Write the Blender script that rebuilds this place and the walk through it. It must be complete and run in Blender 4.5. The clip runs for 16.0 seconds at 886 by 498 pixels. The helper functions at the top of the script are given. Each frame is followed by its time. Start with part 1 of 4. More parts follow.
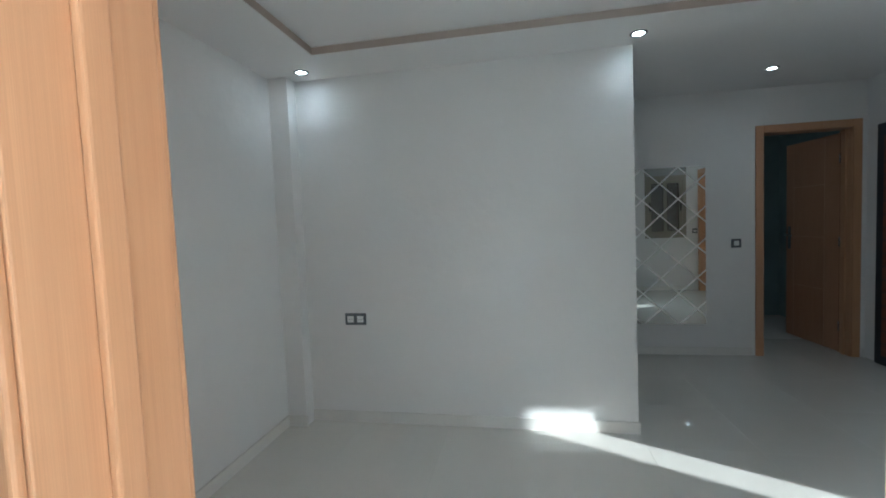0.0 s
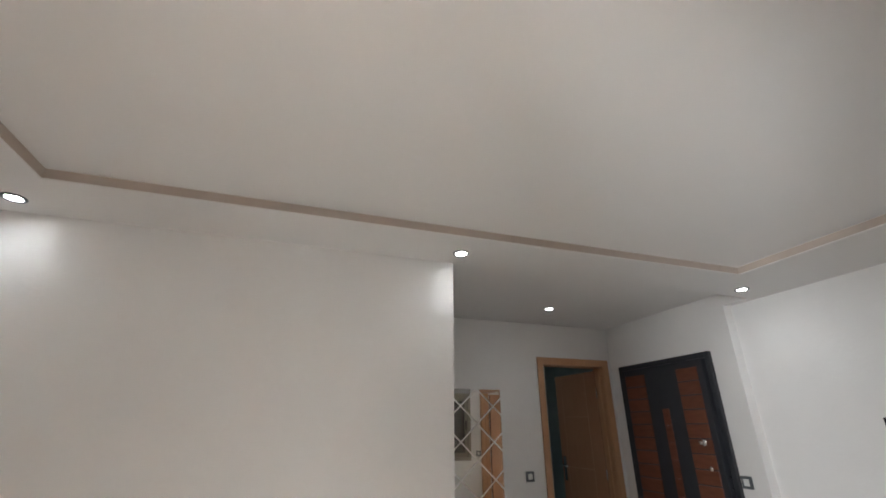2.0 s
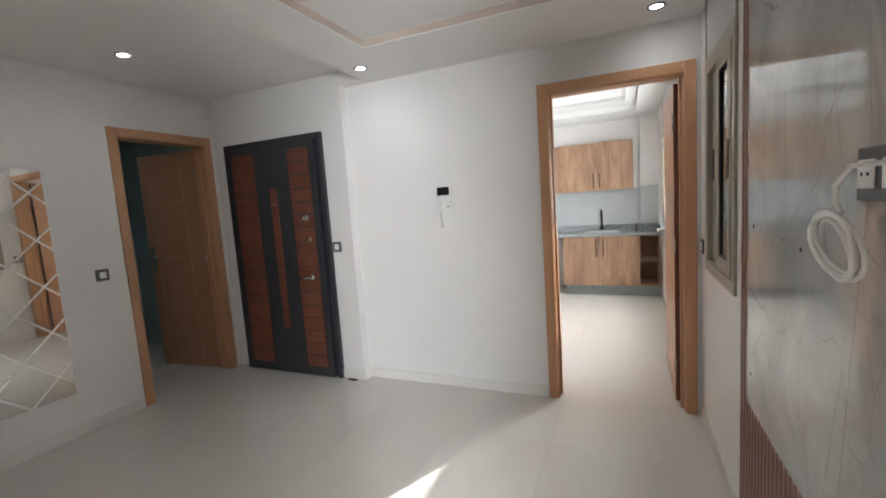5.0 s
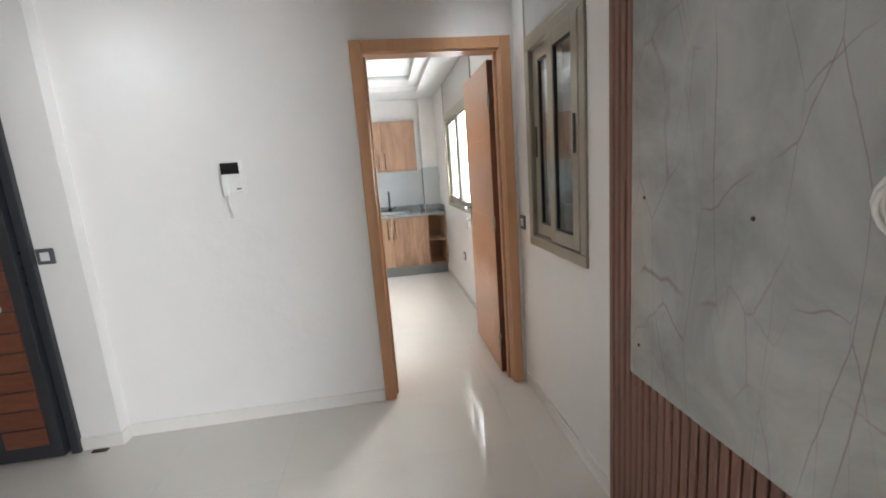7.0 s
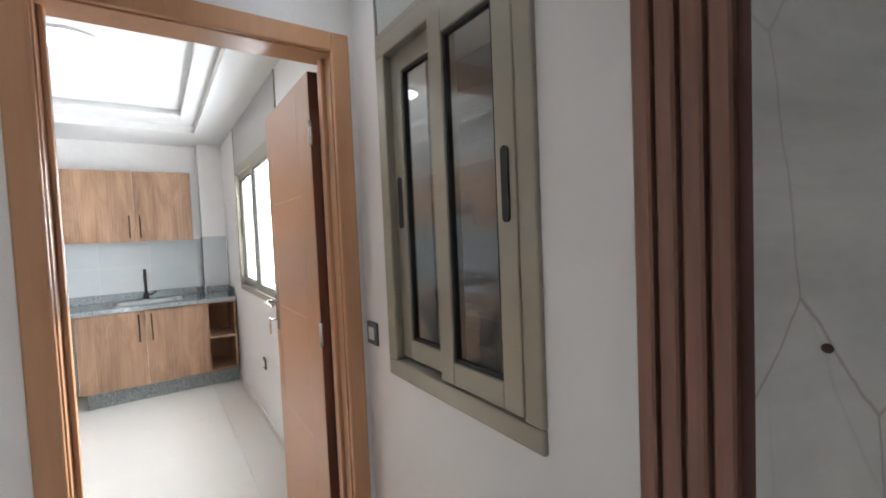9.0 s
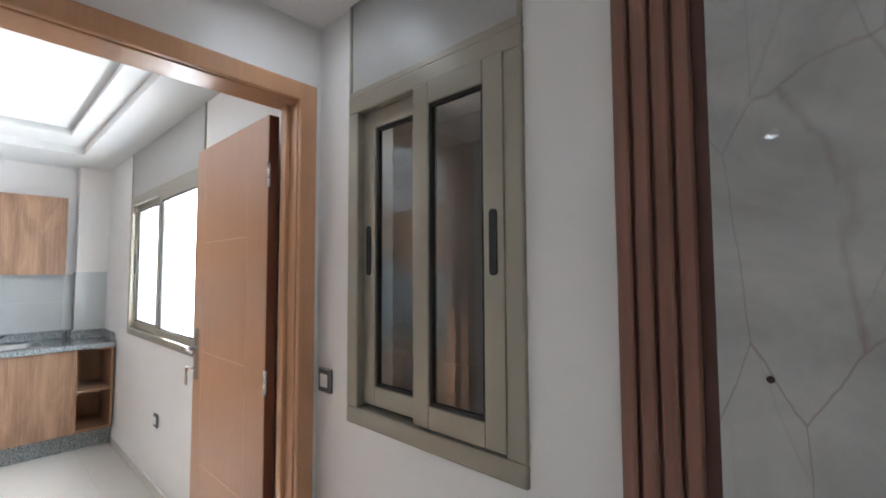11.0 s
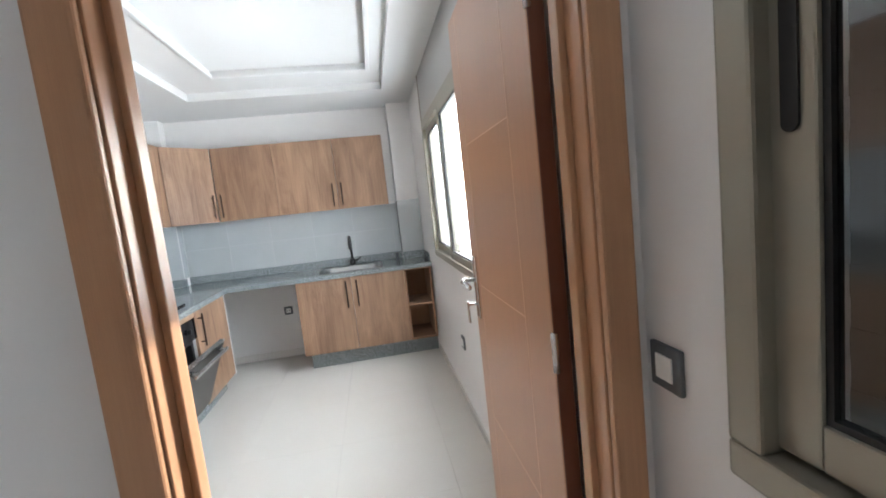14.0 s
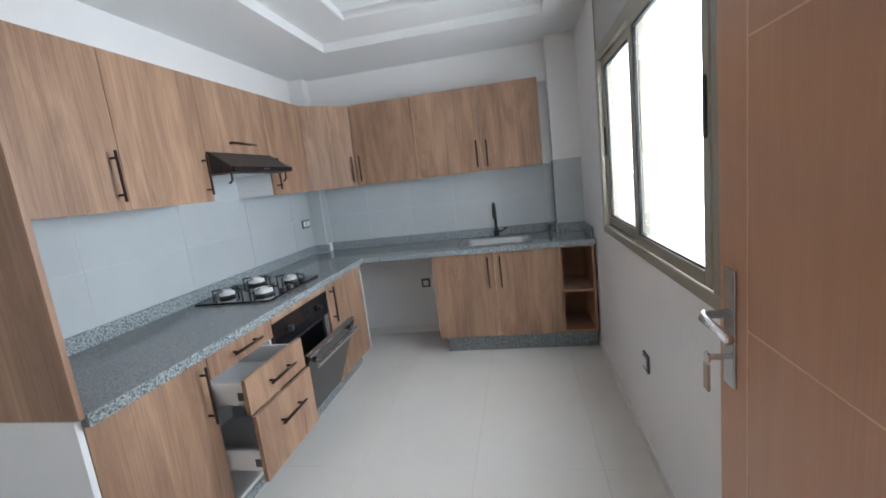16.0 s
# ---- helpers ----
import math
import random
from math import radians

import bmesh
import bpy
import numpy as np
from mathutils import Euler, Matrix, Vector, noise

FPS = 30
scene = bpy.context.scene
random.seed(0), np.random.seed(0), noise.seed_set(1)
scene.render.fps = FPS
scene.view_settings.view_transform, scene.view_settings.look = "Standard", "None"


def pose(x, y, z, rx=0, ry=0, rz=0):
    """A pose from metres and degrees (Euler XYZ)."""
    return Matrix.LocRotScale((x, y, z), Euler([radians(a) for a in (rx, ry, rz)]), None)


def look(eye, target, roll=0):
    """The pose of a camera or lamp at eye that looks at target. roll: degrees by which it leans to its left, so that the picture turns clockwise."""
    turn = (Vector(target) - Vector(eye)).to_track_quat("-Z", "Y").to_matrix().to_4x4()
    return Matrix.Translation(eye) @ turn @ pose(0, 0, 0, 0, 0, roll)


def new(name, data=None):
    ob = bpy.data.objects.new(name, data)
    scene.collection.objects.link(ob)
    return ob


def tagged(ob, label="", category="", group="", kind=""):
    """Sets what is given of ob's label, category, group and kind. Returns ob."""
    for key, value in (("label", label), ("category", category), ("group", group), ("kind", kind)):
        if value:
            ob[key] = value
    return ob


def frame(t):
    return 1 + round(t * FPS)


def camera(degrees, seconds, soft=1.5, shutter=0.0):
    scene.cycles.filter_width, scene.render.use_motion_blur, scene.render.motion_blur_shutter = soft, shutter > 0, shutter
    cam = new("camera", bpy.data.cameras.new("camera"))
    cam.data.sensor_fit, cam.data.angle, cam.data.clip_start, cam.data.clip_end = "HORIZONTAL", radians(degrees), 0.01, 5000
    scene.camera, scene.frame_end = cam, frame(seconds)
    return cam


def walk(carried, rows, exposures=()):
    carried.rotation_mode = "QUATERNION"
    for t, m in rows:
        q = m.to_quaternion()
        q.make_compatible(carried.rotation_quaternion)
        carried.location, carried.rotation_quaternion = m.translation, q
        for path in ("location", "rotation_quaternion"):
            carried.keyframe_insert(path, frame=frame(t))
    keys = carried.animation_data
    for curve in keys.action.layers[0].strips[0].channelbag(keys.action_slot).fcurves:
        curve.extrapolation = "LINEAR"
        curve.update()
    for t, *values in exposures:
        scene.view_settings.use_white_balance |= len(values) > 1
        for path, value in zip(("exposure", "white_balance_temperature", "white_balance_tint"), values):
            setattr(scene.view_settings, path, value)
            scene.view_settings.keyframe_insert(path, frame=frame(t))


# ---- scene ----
cam = camera(92.4, 16.0, 1.8)
PATH = [
    (0, (-0.058, 0.161, 1.344), (-0.421, 2.124, 1.231), -2.4),
    (0.5, (-0.092, 0.346, 1.387), (-0.526, 2.297, 1.458), -3.2),
    (1, (-0.114, 0.518, 1.427), (-0.627, 2.435, 1.677), -0.5),
    (1.5, (-0.122, 0.615, 1.44), (-0.282, 2.525, 2.012), 2.2),
    (2, (-0.148, 0.674, 1.455), (0.411, 2.43, 2.234), 0.2),
    (2.5, (-0.093, 0.744, 1.47), (0.972, 2.246, 2.253), -1.7),
    (3, (-0.042, 0.789, 1.468), (1.428, 2.031, 2.015), -5.5),
    (3.5, (-0.025, 0.818, 1.43), (1.647, 1.902, 1.604), -6.6),
    (3.7, (-0.021, 0.824, 1.411), (1.692, 1.855, 1.459), -5.7),
    (5.8, (0.1871, 1.3683, 1.3986), (2.0848, 1.8425, 0.9831), -4.29),
    (6, (0.1777, 1.4297, 1.3937), (2.1164, 1.6723, 0.9685), -4.76),
    (6.5, (0.2569, 1.5048, 1.3771), (2.1907, 1.2793, 0.9203), -3.28),
    (7, (0.5133, 1.5193, 1.3954), (2.463, 1.2623, 1.0325), -4.28),
    (7.5, (0.7701, 1.5318, 1.3842), (2.7174, 1.242, 1.0321), -4.32),
    (8, (1.068, 1.5236, 1.4133), (2.9389, 0.8783, 1.1271), -2.93),
    (8.5, (1.3426, 1.4052, 1.3872), (3.0468, 0.3694, 1.2288), -3.18),
    (9, (1.5558, 1.3326, 1.4142), (3.2106, 0.2122, 1.3264), -2.44),
    (9.2, (1.619, 1.3346, 1.421), (3.2204, 0.1394, 1.342), -1.88),
    (11.3, (1.638, 1.567, 1.44), (2.969, 0.079, 1.556), -0.3),
    (11.5, (1.662, 1.525, 1.452), (3.042, 0.079, 1.545), -1.7),
    (12, (1.808, 1.484, 1.436), (3.257, 0.107, 1.508), -1.6),
    (12.5, (1.966, 1.434, 1.435), (3.461, 0.106, 1.449), -2.2),
    (13, (2.056, 1.381, 1.412), (3.688, 0.226, 1.352), -3.4),
    (13.5, (2.196, 1.234, 1.398), (4.047, 0.486, 1.288), -5.4),
    (14, (2.307, 1.18, 1.388), (4.272, 0.873, 1.17), -6.3),
    (14.5, (2.498, 1.19, 1.378), (4.47, 1.097, 1.057), -4.0),
    (15, (2.678, 1.214, 1.396), (4.643, 1.152, 1.03), -4.2),
    (15.5, (2.793, 1.218, 1.396), (4.758, 1.24, 1.026), -5.3),
    (16, (2.985, 1.207, 1.408), (4.923, 1.582, 1.083), -6.7),
]
walk(cam, [(t, look(eye, target, roll)) for t, eye, target, roll in PATH], exposures=[(0.0, 0.88, 5400, -2), (0.5, 1.12, 5600, 2), (1.5, 1.2, 6500, 10), (3.5, 1.48, 6450, 10), (6.5, 1.78, 6400, 10), (9.0, 1.80, 6100, 10), (12.0, 1.78, 5950, 10), (13.5, 1.54, 6000, 10), (14.5, 1.34, 6000, 8), (15.5, 1.02, 5950, 10), (16.0, 0.75, 5850, 10)])

# ---------- light ----------
world = bpy.data.worlds.new("sky")
scene.world = world
world.use_nodes = True
_n = world.node_tree.nodes
_sky = _n.new("ShaderNodeTexSky")
_sky.sky_type = "NISHITA"
_sky.sun_disc = False
SUN_DIR = Vector((-1.0, 0.505, -0.408)).normalized()
_sky.sun_elevation = math.asin(-SUN_DIR.z)
_sky.sun_rotation = math.atan2(-SUN_DIR.x, -SUN_DIR.y)
world.node_tree.links.new(_sky.outputs[0], _n["Background"].inputs[0])
_n["Background"].inputs[1].default_value = 0.15


def lamp(name, kind, m, energy, color=(1, 1, 1), **kw):
    d = bpy.data.lights.new(name, kind)
    d.energy, d.color = energy, color
    if "angle" in kw:
        d.angle = kw["angle"]
    if "size" in kw:
        d.shape, d.size, d.size_y = "RECTANGLE", kw["size"][0], kw["size"][1]
    if "spot" in kw:
        d.spot_size, d.spot_blend, d.shadow_soft_size = kw["spot"], 1.0, 0.04
    ob = new(name, d)
    ob.matrix_world = m
    return ob


lamp("sun", "SUN", look((0, 0, 20), Vector((0, 0, 20)) + SUN_DIR), 5.0, (1.0, 0.95, 0.88), angle=radians(0.6))
# daylight standing in the kitchen window opening
lamp("kitchen_window_daylight", "AREA", look((4.98, 0.55, 1.50), (4.98, 2.55, 1.25)), 25, (0.95, 0.97, 0.98), size=(1.52, 1.02))
# added fill for the salon, set in an assumed opening out of view
lamp("entry_room_fill", "AREA", look((-1.90, -0.35, 1.45), (1.5, 0.6, 1.25)), 185, (0.93, 0.97, 1.0), size=(1.3, 1.3))
SPOTS = [(-1.41, 2.74, 2.357), (0.615, 2.735, 2.357), (2.70, 2.745, 2.357), (2.76, 0.935, 2.357), (1.90, 3.95, 2.455), (2.05, 5.3, 2.45)]


# ---------- materials ----------
def mat(name, base, rough=0.5, metal=0.0, second=None, scale=4.0, stretch=(1, 1, 1), bump=0.0, bump_scale=60.0, mix=0.5, spec=0.5, vary=0.0, coat=0.0, detail=5.0, warp=0.0, grain=0.0):
    m = bpy.data.materials.new(name)
    m.use_nodes = True
    t = m.node_tree
    b = t.nodes["Principled BSDF"]
    b.inputs["Roughness"].default_value = rough
    b.inputs["Metallic"].default_value = metal
    b.inputs["Specular IOR Level"].default_value = spec
    b.inputs["Coat Weight"].default_value = coat
    b.inputs["Coat Roughness"].default_value = 0.08
    co = t.nodes.new("ShaderNodeTexCoord")
    mp = t.nodes.new("ShaderNodeMapping")
    mp.inputs["Scale"].default_value = stretch
    t.links.new(co.outputs["Object"], mp.inputs[0])
    second = second or tuple(c * 0.9 for c in base)
    nz = t.nodes.new("ShaderNodeTexNoise")
    nz.inputs["Scale"].default_value = scale
    nz.inputs["Detail"].default_value = detail
    nz.inputs["Roughness"].default_value = 0.62
    nz.inputs["Distortion"].default_value = warp
    t.links.new(mp.outputs[0], nz.inputs[0])
    rp = t.nodes.new("ShaderNodeValToRGB")
    rp.color_ramp.elements[0].position, rp.color_ramp.elements[1].position = 0.5 - mix / 2, 0.5 + mix / 2
    rp.color_ramp.elements[0].color, rp.color_ramp.elements[1].color = (*second, 1), (*base, 1)
    t.links.new(nz.outputs[0], rp.inputs[0])
    out = rp.outputs[0]
    if grain:
        fm = t.nodes.new("ShaderNodeMapping")
        fm.inputs["Scale"].default_value = tuple(c * 5.0 if c > 1 else c * 1.6 for c in stretch)
        t.links.new(mp.outputs[0], fm.inputs[0])
        fn = t.nodes.new("ShaderNodeTexNoise")
        fn.inputs["Scale"].default_value = scale
        fn.inputs["Detail"].default_value = 6
        t.links.new(fm.outputs[0], fn.inputs[0])
        fr = t.nodes.new("ShaderNodeMapRange")
        fr.inputs[1].default_value, fr.inputs[2].default_value = 0.3, 0.7
        fr.inputs[3].default_value, fr.inputs[4].default_value = 1 - grain, 1 + grain * 0.5
        t.links.new(fn.outputs[0], fr.inputs[0])
        fh = t.nodes.new("ShaderNodeHueSaturation")
        t.links.new(out, fh.inputs["Color"])
        t.links.new(fr.outputs[0], fh.inputs["Value"])
        out = fh.outputs[0]
    if vary:
        oi = t.nodes.new("ShaderNodeObjectInfo")
        mr = t.nodes.new("ShaderNodeMapRange")
        mr.inputs[3].default_value, mr.inputs[4].default_value = 1 - vary, 1 + vary
        t.links.new(oi.outputs["Random"], mr.inputs[0])
        hs = t.nodes.new("ShaderNodeHueSaturation")
        t.links.new(mr.outputs[0], hs.inputs["Value"])
        t.links.new(out, hs.inputs["Color"])
        out = hs.outputs[0]
        ad = t.nodes.new("ShaderNodeVectorMath")
        t.links.new(co.outputs["Object"], ad.inputs[0])
        sc = t.nodes.new("ShaderNodeMath")
        sc.operation = "MULTIPLY"
        sc.inputs[1].default_value = 37.0
        t.links.new(oi.outputs["Random"], sc.inputs[0])
        t.links.new(sc.outputs[0], ad.inputs[1])
        t.links.new(ad.outputs[0], mp.inputs[0])
    t.links.new(out, b.inputs["Base Color"])
    rr = t.nodes.new("ShaderNodeMapRange")
    rr.inputs[3].default_value, rr.inputs[4].default_value = max(0.0, rough * 0.82), min(1.0, rough * 1.2)
    t.links.new(nz.outputs[0], rr.inputs[0])
    t.links.new(rr.outputs[0], b.inputs["Roughness"])
    if bump:
        n2 = t.nodes.new("ShaderNodeTexNoise")
        n2.inputs["Scale"].default_value = bump_scale
        n2.inputs["Detail"].default_value = 4
        t.links.new(mp.outputs[0], n2.inputs[0])
        bp = t.nodes.new("ShaderNodeBump")
        bp.inputs["Strength"].default_value = bump
        bp.inputs["Distance"].default_value = 0.01
        t.links.new(n2.outputs[0], bp.inputs["Height"])
        t.links.new(bp.outputs[0], b.inputs["Normal"])
    return m


PLASTER = mat("pearl_plaster", (0.80, 0.785, 0.77), 0.36, second=(0.765, 0.745, 0.73), scale=2.2, bump=0.42, bump_scale=9, spec=0.4)
# mid-grey for the unseen entry room, so less light bounces onto the door lining
BOUNCE_GREY = mat("bounce_cutting_wall_grey", (0.52, 0.51, 0.49), 0.6, second=(0.49, 0.48, 0.46), scale=2.0, bump=0.08, bump_scale=20)
CEIL = mat("ceiling_paint", (0.80, 0.78, 0.765), 0.75, second=(0.78, 0.76, 0.745), scale=1.5, bump=0.03, bump_scale=30, spec=0.3)
CEIL_K = mat("kitchen_ceiling_paint", (0.74, 0.74, 0.73), 0.7, scale=1.5, second=(0.71, 0.71, 0.70), spec=0.3)
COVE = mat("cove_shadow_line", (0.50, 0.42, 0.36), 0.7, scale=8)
FLOOR = mat("polished_cream_porcelain", (0.71, 0.685, 0.64), 0.05, second=(0.66, 0.63, 0.58), scale=1.8, vary=0.008, spec=0.55, mix=0.8, bump=0.035, bump_scale=7)
GROUT = mat("pale_grout", (0.67, 0.645, 0.60), 0.8, scale=40)
SKIRT = mat("cream_tile_skirting", (0.79, 0.765, 0.73), 0.25, second=(0.75, 0.725, 0.69), scale=6)
DOORWOOD = mat("orange_beech_veneer", (0.53, 0.295, 0.175), 0.33, second=(0.45, 0.235, 0.13), scale=3.0, stretch=(9, 9, 0.7), bump=0.02, bump_scale=40, mix=0.7, spec=0.45, grain=0.12)
CASING = mat("honey_beech_casing", (0.59, 0.335, 0.185), 0.3, second=(0.50, 0.265, 0.14), scale=3.0, stretch=(12, 12, 0.8), bump=0.02, bump_scale=40, mix=0.7, spec=0.45, grain=0.12)
GROOVE = mat("pale_groove", (0.72, 0.47, 0.31), 0.4)
DOOREDGE = mat("dark_door_edge", (0.16, 0.055, 0.03), 0.45, scale=5, stretch=(8, 8, 0.6))
DARKGAP = mat("dark_rebate", (0.03, 0.018, 0.012), 0.7)
OAK = mat("knotty_oak_laminate", (0.47, 0.30, 0.19), 0.48, second=(0.22, 0.125, 0.08), scale=2.7, stretch=(3.3, 3.3, 0.62), bump=0.05, bump_scale=30, mix=0.42, vary=0.06, detail=8, spec=0.35, warp=0.7, grain=0.2)
OAK_IN = mat("oak_shelf_inside", (0.36, 0.20, 0.11), 0.55, second=(0.26, 0.14, 0.075), scale=3, stretch=(5, 5, 0.6))
# same stone as GRANITE, darkened to paint in the dark reflection on its top
GRANITE_TOP = mat("granite_with_painted_dark_reflection", (0.25, 0.265, 0.27), 0.09, second=(0.075, 0.085, 0.09), scale=170, mix=0.55, spec=0.55, detail=2)
GRANITE = mat("speckled_grey_granite", (0.43, 0.47, 0.48), 0.12, second=(0.085, 0.105, 0.11), scale=110, mix=0.28, spec=0.55, detail=3)
SPLASH = mat("pale_grey_glazed_tile", (0.50, 0.53, 0.54), 0.16, second=(0.46, 0.49, 0.50), scale=3, vary=0.02)
JOINT = mat("white_joint", (0.57, 0.60, 0.61), 0.7)
BLACK = mat("black_metal", (0.018, 0.018, 0.02), 0.4, scale=20, spec=0.5)
BLACKGLASS = mat("black_oven_glass", (0.012, 0.012, 0.014), 0.06, scale=8, spec=0.6)
BRONZE = mat("brown_black_handle", (0.05, 0.03, 0.022), 0.35, metal=0.6, scale=30)
STEEL = mat("brushed_steel", (0.62, 0.62, 0.62), 0.26, metal=1.0, scale=8, stretch=(1, 20, 1))
SINKSTEEL = mat("dull_sink_steel", (0.40, 0.40, 0.395), 0.34, metal=1.0, scale=10)
CHROME = mat("chrome", (0.8, 0.8, 0.8), 0.14, metal=1.0, scale=12)
WHITE = mat("white_melamine", (0.80, 0.81, 0.81), 0.4, second=(0.77, 0.78, 0.78), scale=3)
ENAMEL = mat("white_burner_cap", (0.78, 0.78, 0.77), 0.35, scale=15)
GREYPL = mat("dark_grey_switch_plastic", (0.095, 0.105, 0.115), 0.42, scale=20)
KEYWHITE = mat("white_switch_key", (0.82, 0.82, 0.80), 0.35, scale=20)
ALU = mat("champagne_aluminium", (0.34, 0.315, 0.255), 0.38, metal=0.35, second=(0.31, 0.285, 0.23), scale=5, spec=0.5)
SHUTTER = mat("grey_shutter_panel", (0.42, 0.415, 0.40), 0.4, scale=4)
GASKET = mat("black_rubber", (0.012, 0.012, 0.013), 0.55)
DIMBOARD = mat("brown_lowered_shutter", (0.25, 0.215, 0.195), 0.6, second=(0.22, 0.19, 0.17), scale=4)
WALNUT = mat("walnut_slat", (0.27, 0.135, 0.095), 0.42, second=(0.15, 0.068, 0.048), scale=4, stretch=(14, 14, 0.7), bump=0.04, bump_scale=40, mix=0.7, vary=0.08)
WALNUT_D = mat("dark_walnut_backing", (0.13, 0.06, 0.045), 0.6, scale=5)
ENTRYBLK = mat("charcoal_door_paint", (0.035, 0.037, 0.045), 0.42, scale=12, second=(0.027, 0.029, 0.035), bump=0.03)
ENTRYBRN = mat("red_brown_door_board", (0.21, 0.075, 0.04), 0.38, second=(0.11, 0.035, 0.02), scale=3, stretch=(3, 3, 14), mix=0.7, vary=0.12)
CABLE = mat("white_cable", (0.75, 0.75, 0.73), 0.45)
WCTILE = mat("teal_grey_wall_tile", (0.38, 0.47, 0.48), 0.25, second=(0.33, 0.42, 0.43), scale=3, vary=0.04)
MIRROR = mat("mirror_glass", (0.80, 0.82, 0.80), 0.015, metal=1.0, scale=2, second=(0.79, 0.81, 0.79))
BEVELM = mat("bevelled_mirror_edge", (0.85, 0.85, 0.83), 0.35, metal=1.0, scale=4)
OUTWALL = mat("outer_render", (0.6, 0.57, 0.53), 0.9, scale=3)
EARTH = mat("pale_dry_ground", (0.24, 0.215, 0.17), 0.95, second=(0.13, 0.14, 0.085), scale=0.03, mix=0.5)
SCREEN = mat("black_screen", (0.01, 0.01, 0.012), 0.08)


def marble(name):
    m = mat(name, (0.48, 0.48, 0.465), 0.05, second=(0.27, 0.275, 0.265), scale=3.0, mix=0.42, spec=0.6, detail=9, warp=0.8)
    t = m.node_tree
    b = t.nodes["Principled BSDF"]
    src = b.inputs["Base Color"].links[0].from_socket
    co = t.nodes.new("ShaderNodeTexCoord")
    for k, (sc, width, colour, rot) in enumerate(((2.3, 0.007, (0.17, 0.10, 0.085), 0.5), (3.6, 0.007, (0.19, 0.115, 0.10), 2.0), (5.2, 0.008, (0.19, 0.125, 0.11), 1.1), (7.0, 0.012, (0.27, 0.20, 0.18), 2.6), (1.5, 0.025, (0.54, 0.54, 0.53), 0.9))):
        mp = t.nodes.new("ShaderNodeMapping")
        mp.inputs["Rotation"].default_value = (0.3 * k, rot, 0.2)
        mp.inputs["Scale"].default_value = (1.3, 1, 0.42)
        mp.inputs["Location"].default_value = (3.1 * k, 0, 1.7 * k)
        t.links.new(co.outputs["Object"], mp.inputs[0])
        nz = t.nodes.new("ShaderNodeTexNoise")
        nz.inputs["Scale"].default_value = 3.0
        nz.inputs["Detail"].default_value = 7
        t.links.new(mp.outputs[0], nz.inputs[0])
        ad = t.nodes.new("ShaderNodeMix")
        ad.data_type = "VECTOR"
        ad.inputs[0].default_value = 0.07
        t.links.new(mp.outputs[0], ad.inputs[4])
        t.links.new(nz.outputs[1], ad.inputs[5])
        vo = t.nodes.new("ShaderNodeTexVoronoi")
        vo.feature = "DISTANCE_TO_EDGE"
        vo.inputs["Scale"].default_value = sc
        t.links.new(ad.outputs[1], vo.inputs[0])
        rp = t.nodes.new("ShaderNodeMapRange")
        rp.inputs[1].default_value, rp.inputs[2].default_value = 0.0, width
        rp.inputs[3].default_value, rp.inputs[4].default_value = 0.55, 0.0
        t.links.new(vo.outputs[0], rp.inputs[0])
        gate = t.nodes.new("ShaderNodeTexNoise")
        gate.inputs["Scale"].default_value = 3.4
        t.links.new(mp.outputs[0], gate.inputs[0])
        gr = t.nodes.new("ShaderNodeMapRange")
        gr.inputs[1].default_value, gr.inputs[2].default_value = 0.46, 0.60
        t.links.new(gate.outputs[0], gr.inputs[0])
        mu = t.nodes.new("ShaderNodeMath")
        mu.operation = "MULTIPLY"
        t.links.new(rp.outputs[0], mu.inputs[0])
        t.links.new(gr.outputs[0], mu.inputs[1])
        mx = t.nodes.new("ShaderNodeMix")
        mx.data_type = "RGBA"
        t.links.new(mu.outputs[0], mx.inputs[0])
        t.links.new(src, mx.inputs[6])
        mx.inputs[7].default_value = (*colour, 1)
        src = mx.outputs[2]
    t.links.new(src, b.inputs["Base Color"])
    return m


MARBLE = marble("grey_veined_marble")


def glass_mat(name, tint=(0.92, 0.95, 0.95)):
    m = bpy.data.materials.new(name)
    m.use_nodes = True
    b = m.node_tree.nodes["Principled BSDF"]
    b.inputs["Base Color"].default_value = (*tint, 1)
    b.inputs["Transmission Weight"].default_value = 1
    b.inputs["Roughness"].default_value = 0.0
    b.inputs["IOR"].default_value = 1.45
    return m


GLASS = glass_mat("window_glass")


def glow(name, colour, strength):
    m = bpy.data.materials.new(name)
    m.use_nodes = True
    b = m.node_tree.nodes["Principled BSDF"]
    b.inputs["Base Color"].default_value = (*colour, 1)
    b.inputs["Emission Color"].default_value = (*colour, 1)
    b.inputs["Emission Strength"].default_value = strength
    return m


LED = glow("led_lens", (0.92, 0.97, 1.0), 14)
LEDPANEL = glow("round_led_panel", (0.95, 0.98, 1.0), 2.5)


# ---------- builders ----------
def mesh_of(name, bm, material, smooth=False):
    me = bpy.data.meshes.new(name)
    bm.to_mesh(me)
    bm.free()
    me.materials.append(material)
    if smooth:
        me.polygons.foreach_set("use_smooth", [True] * len(me.polygons))
    return me


def part(name, bm, material, parent=None, label="", smooth=False):
    ob = new(name, mesh_of(name, bm, material, smooth))
    if parent is not None:
        ob.parent = parent
        ob.matrix_parent_inverse = WORLD_OF[parent.name].inverted() if parent.name in WORLD_OF else Matrix()
    if label:
        ob["label"] = label
    return ob


WORLD_OF = {}


def thing(name, at, label, category, group="", kind=""):
    ob = new(name)
    ob.empty_display_size = 0.1
    ob.matrix_basis = Matrix.Translation(at)
    WORLD_OF[ob.name] = Matrix.Translation(at)
    return tagged(ob, label, category, group, kind)


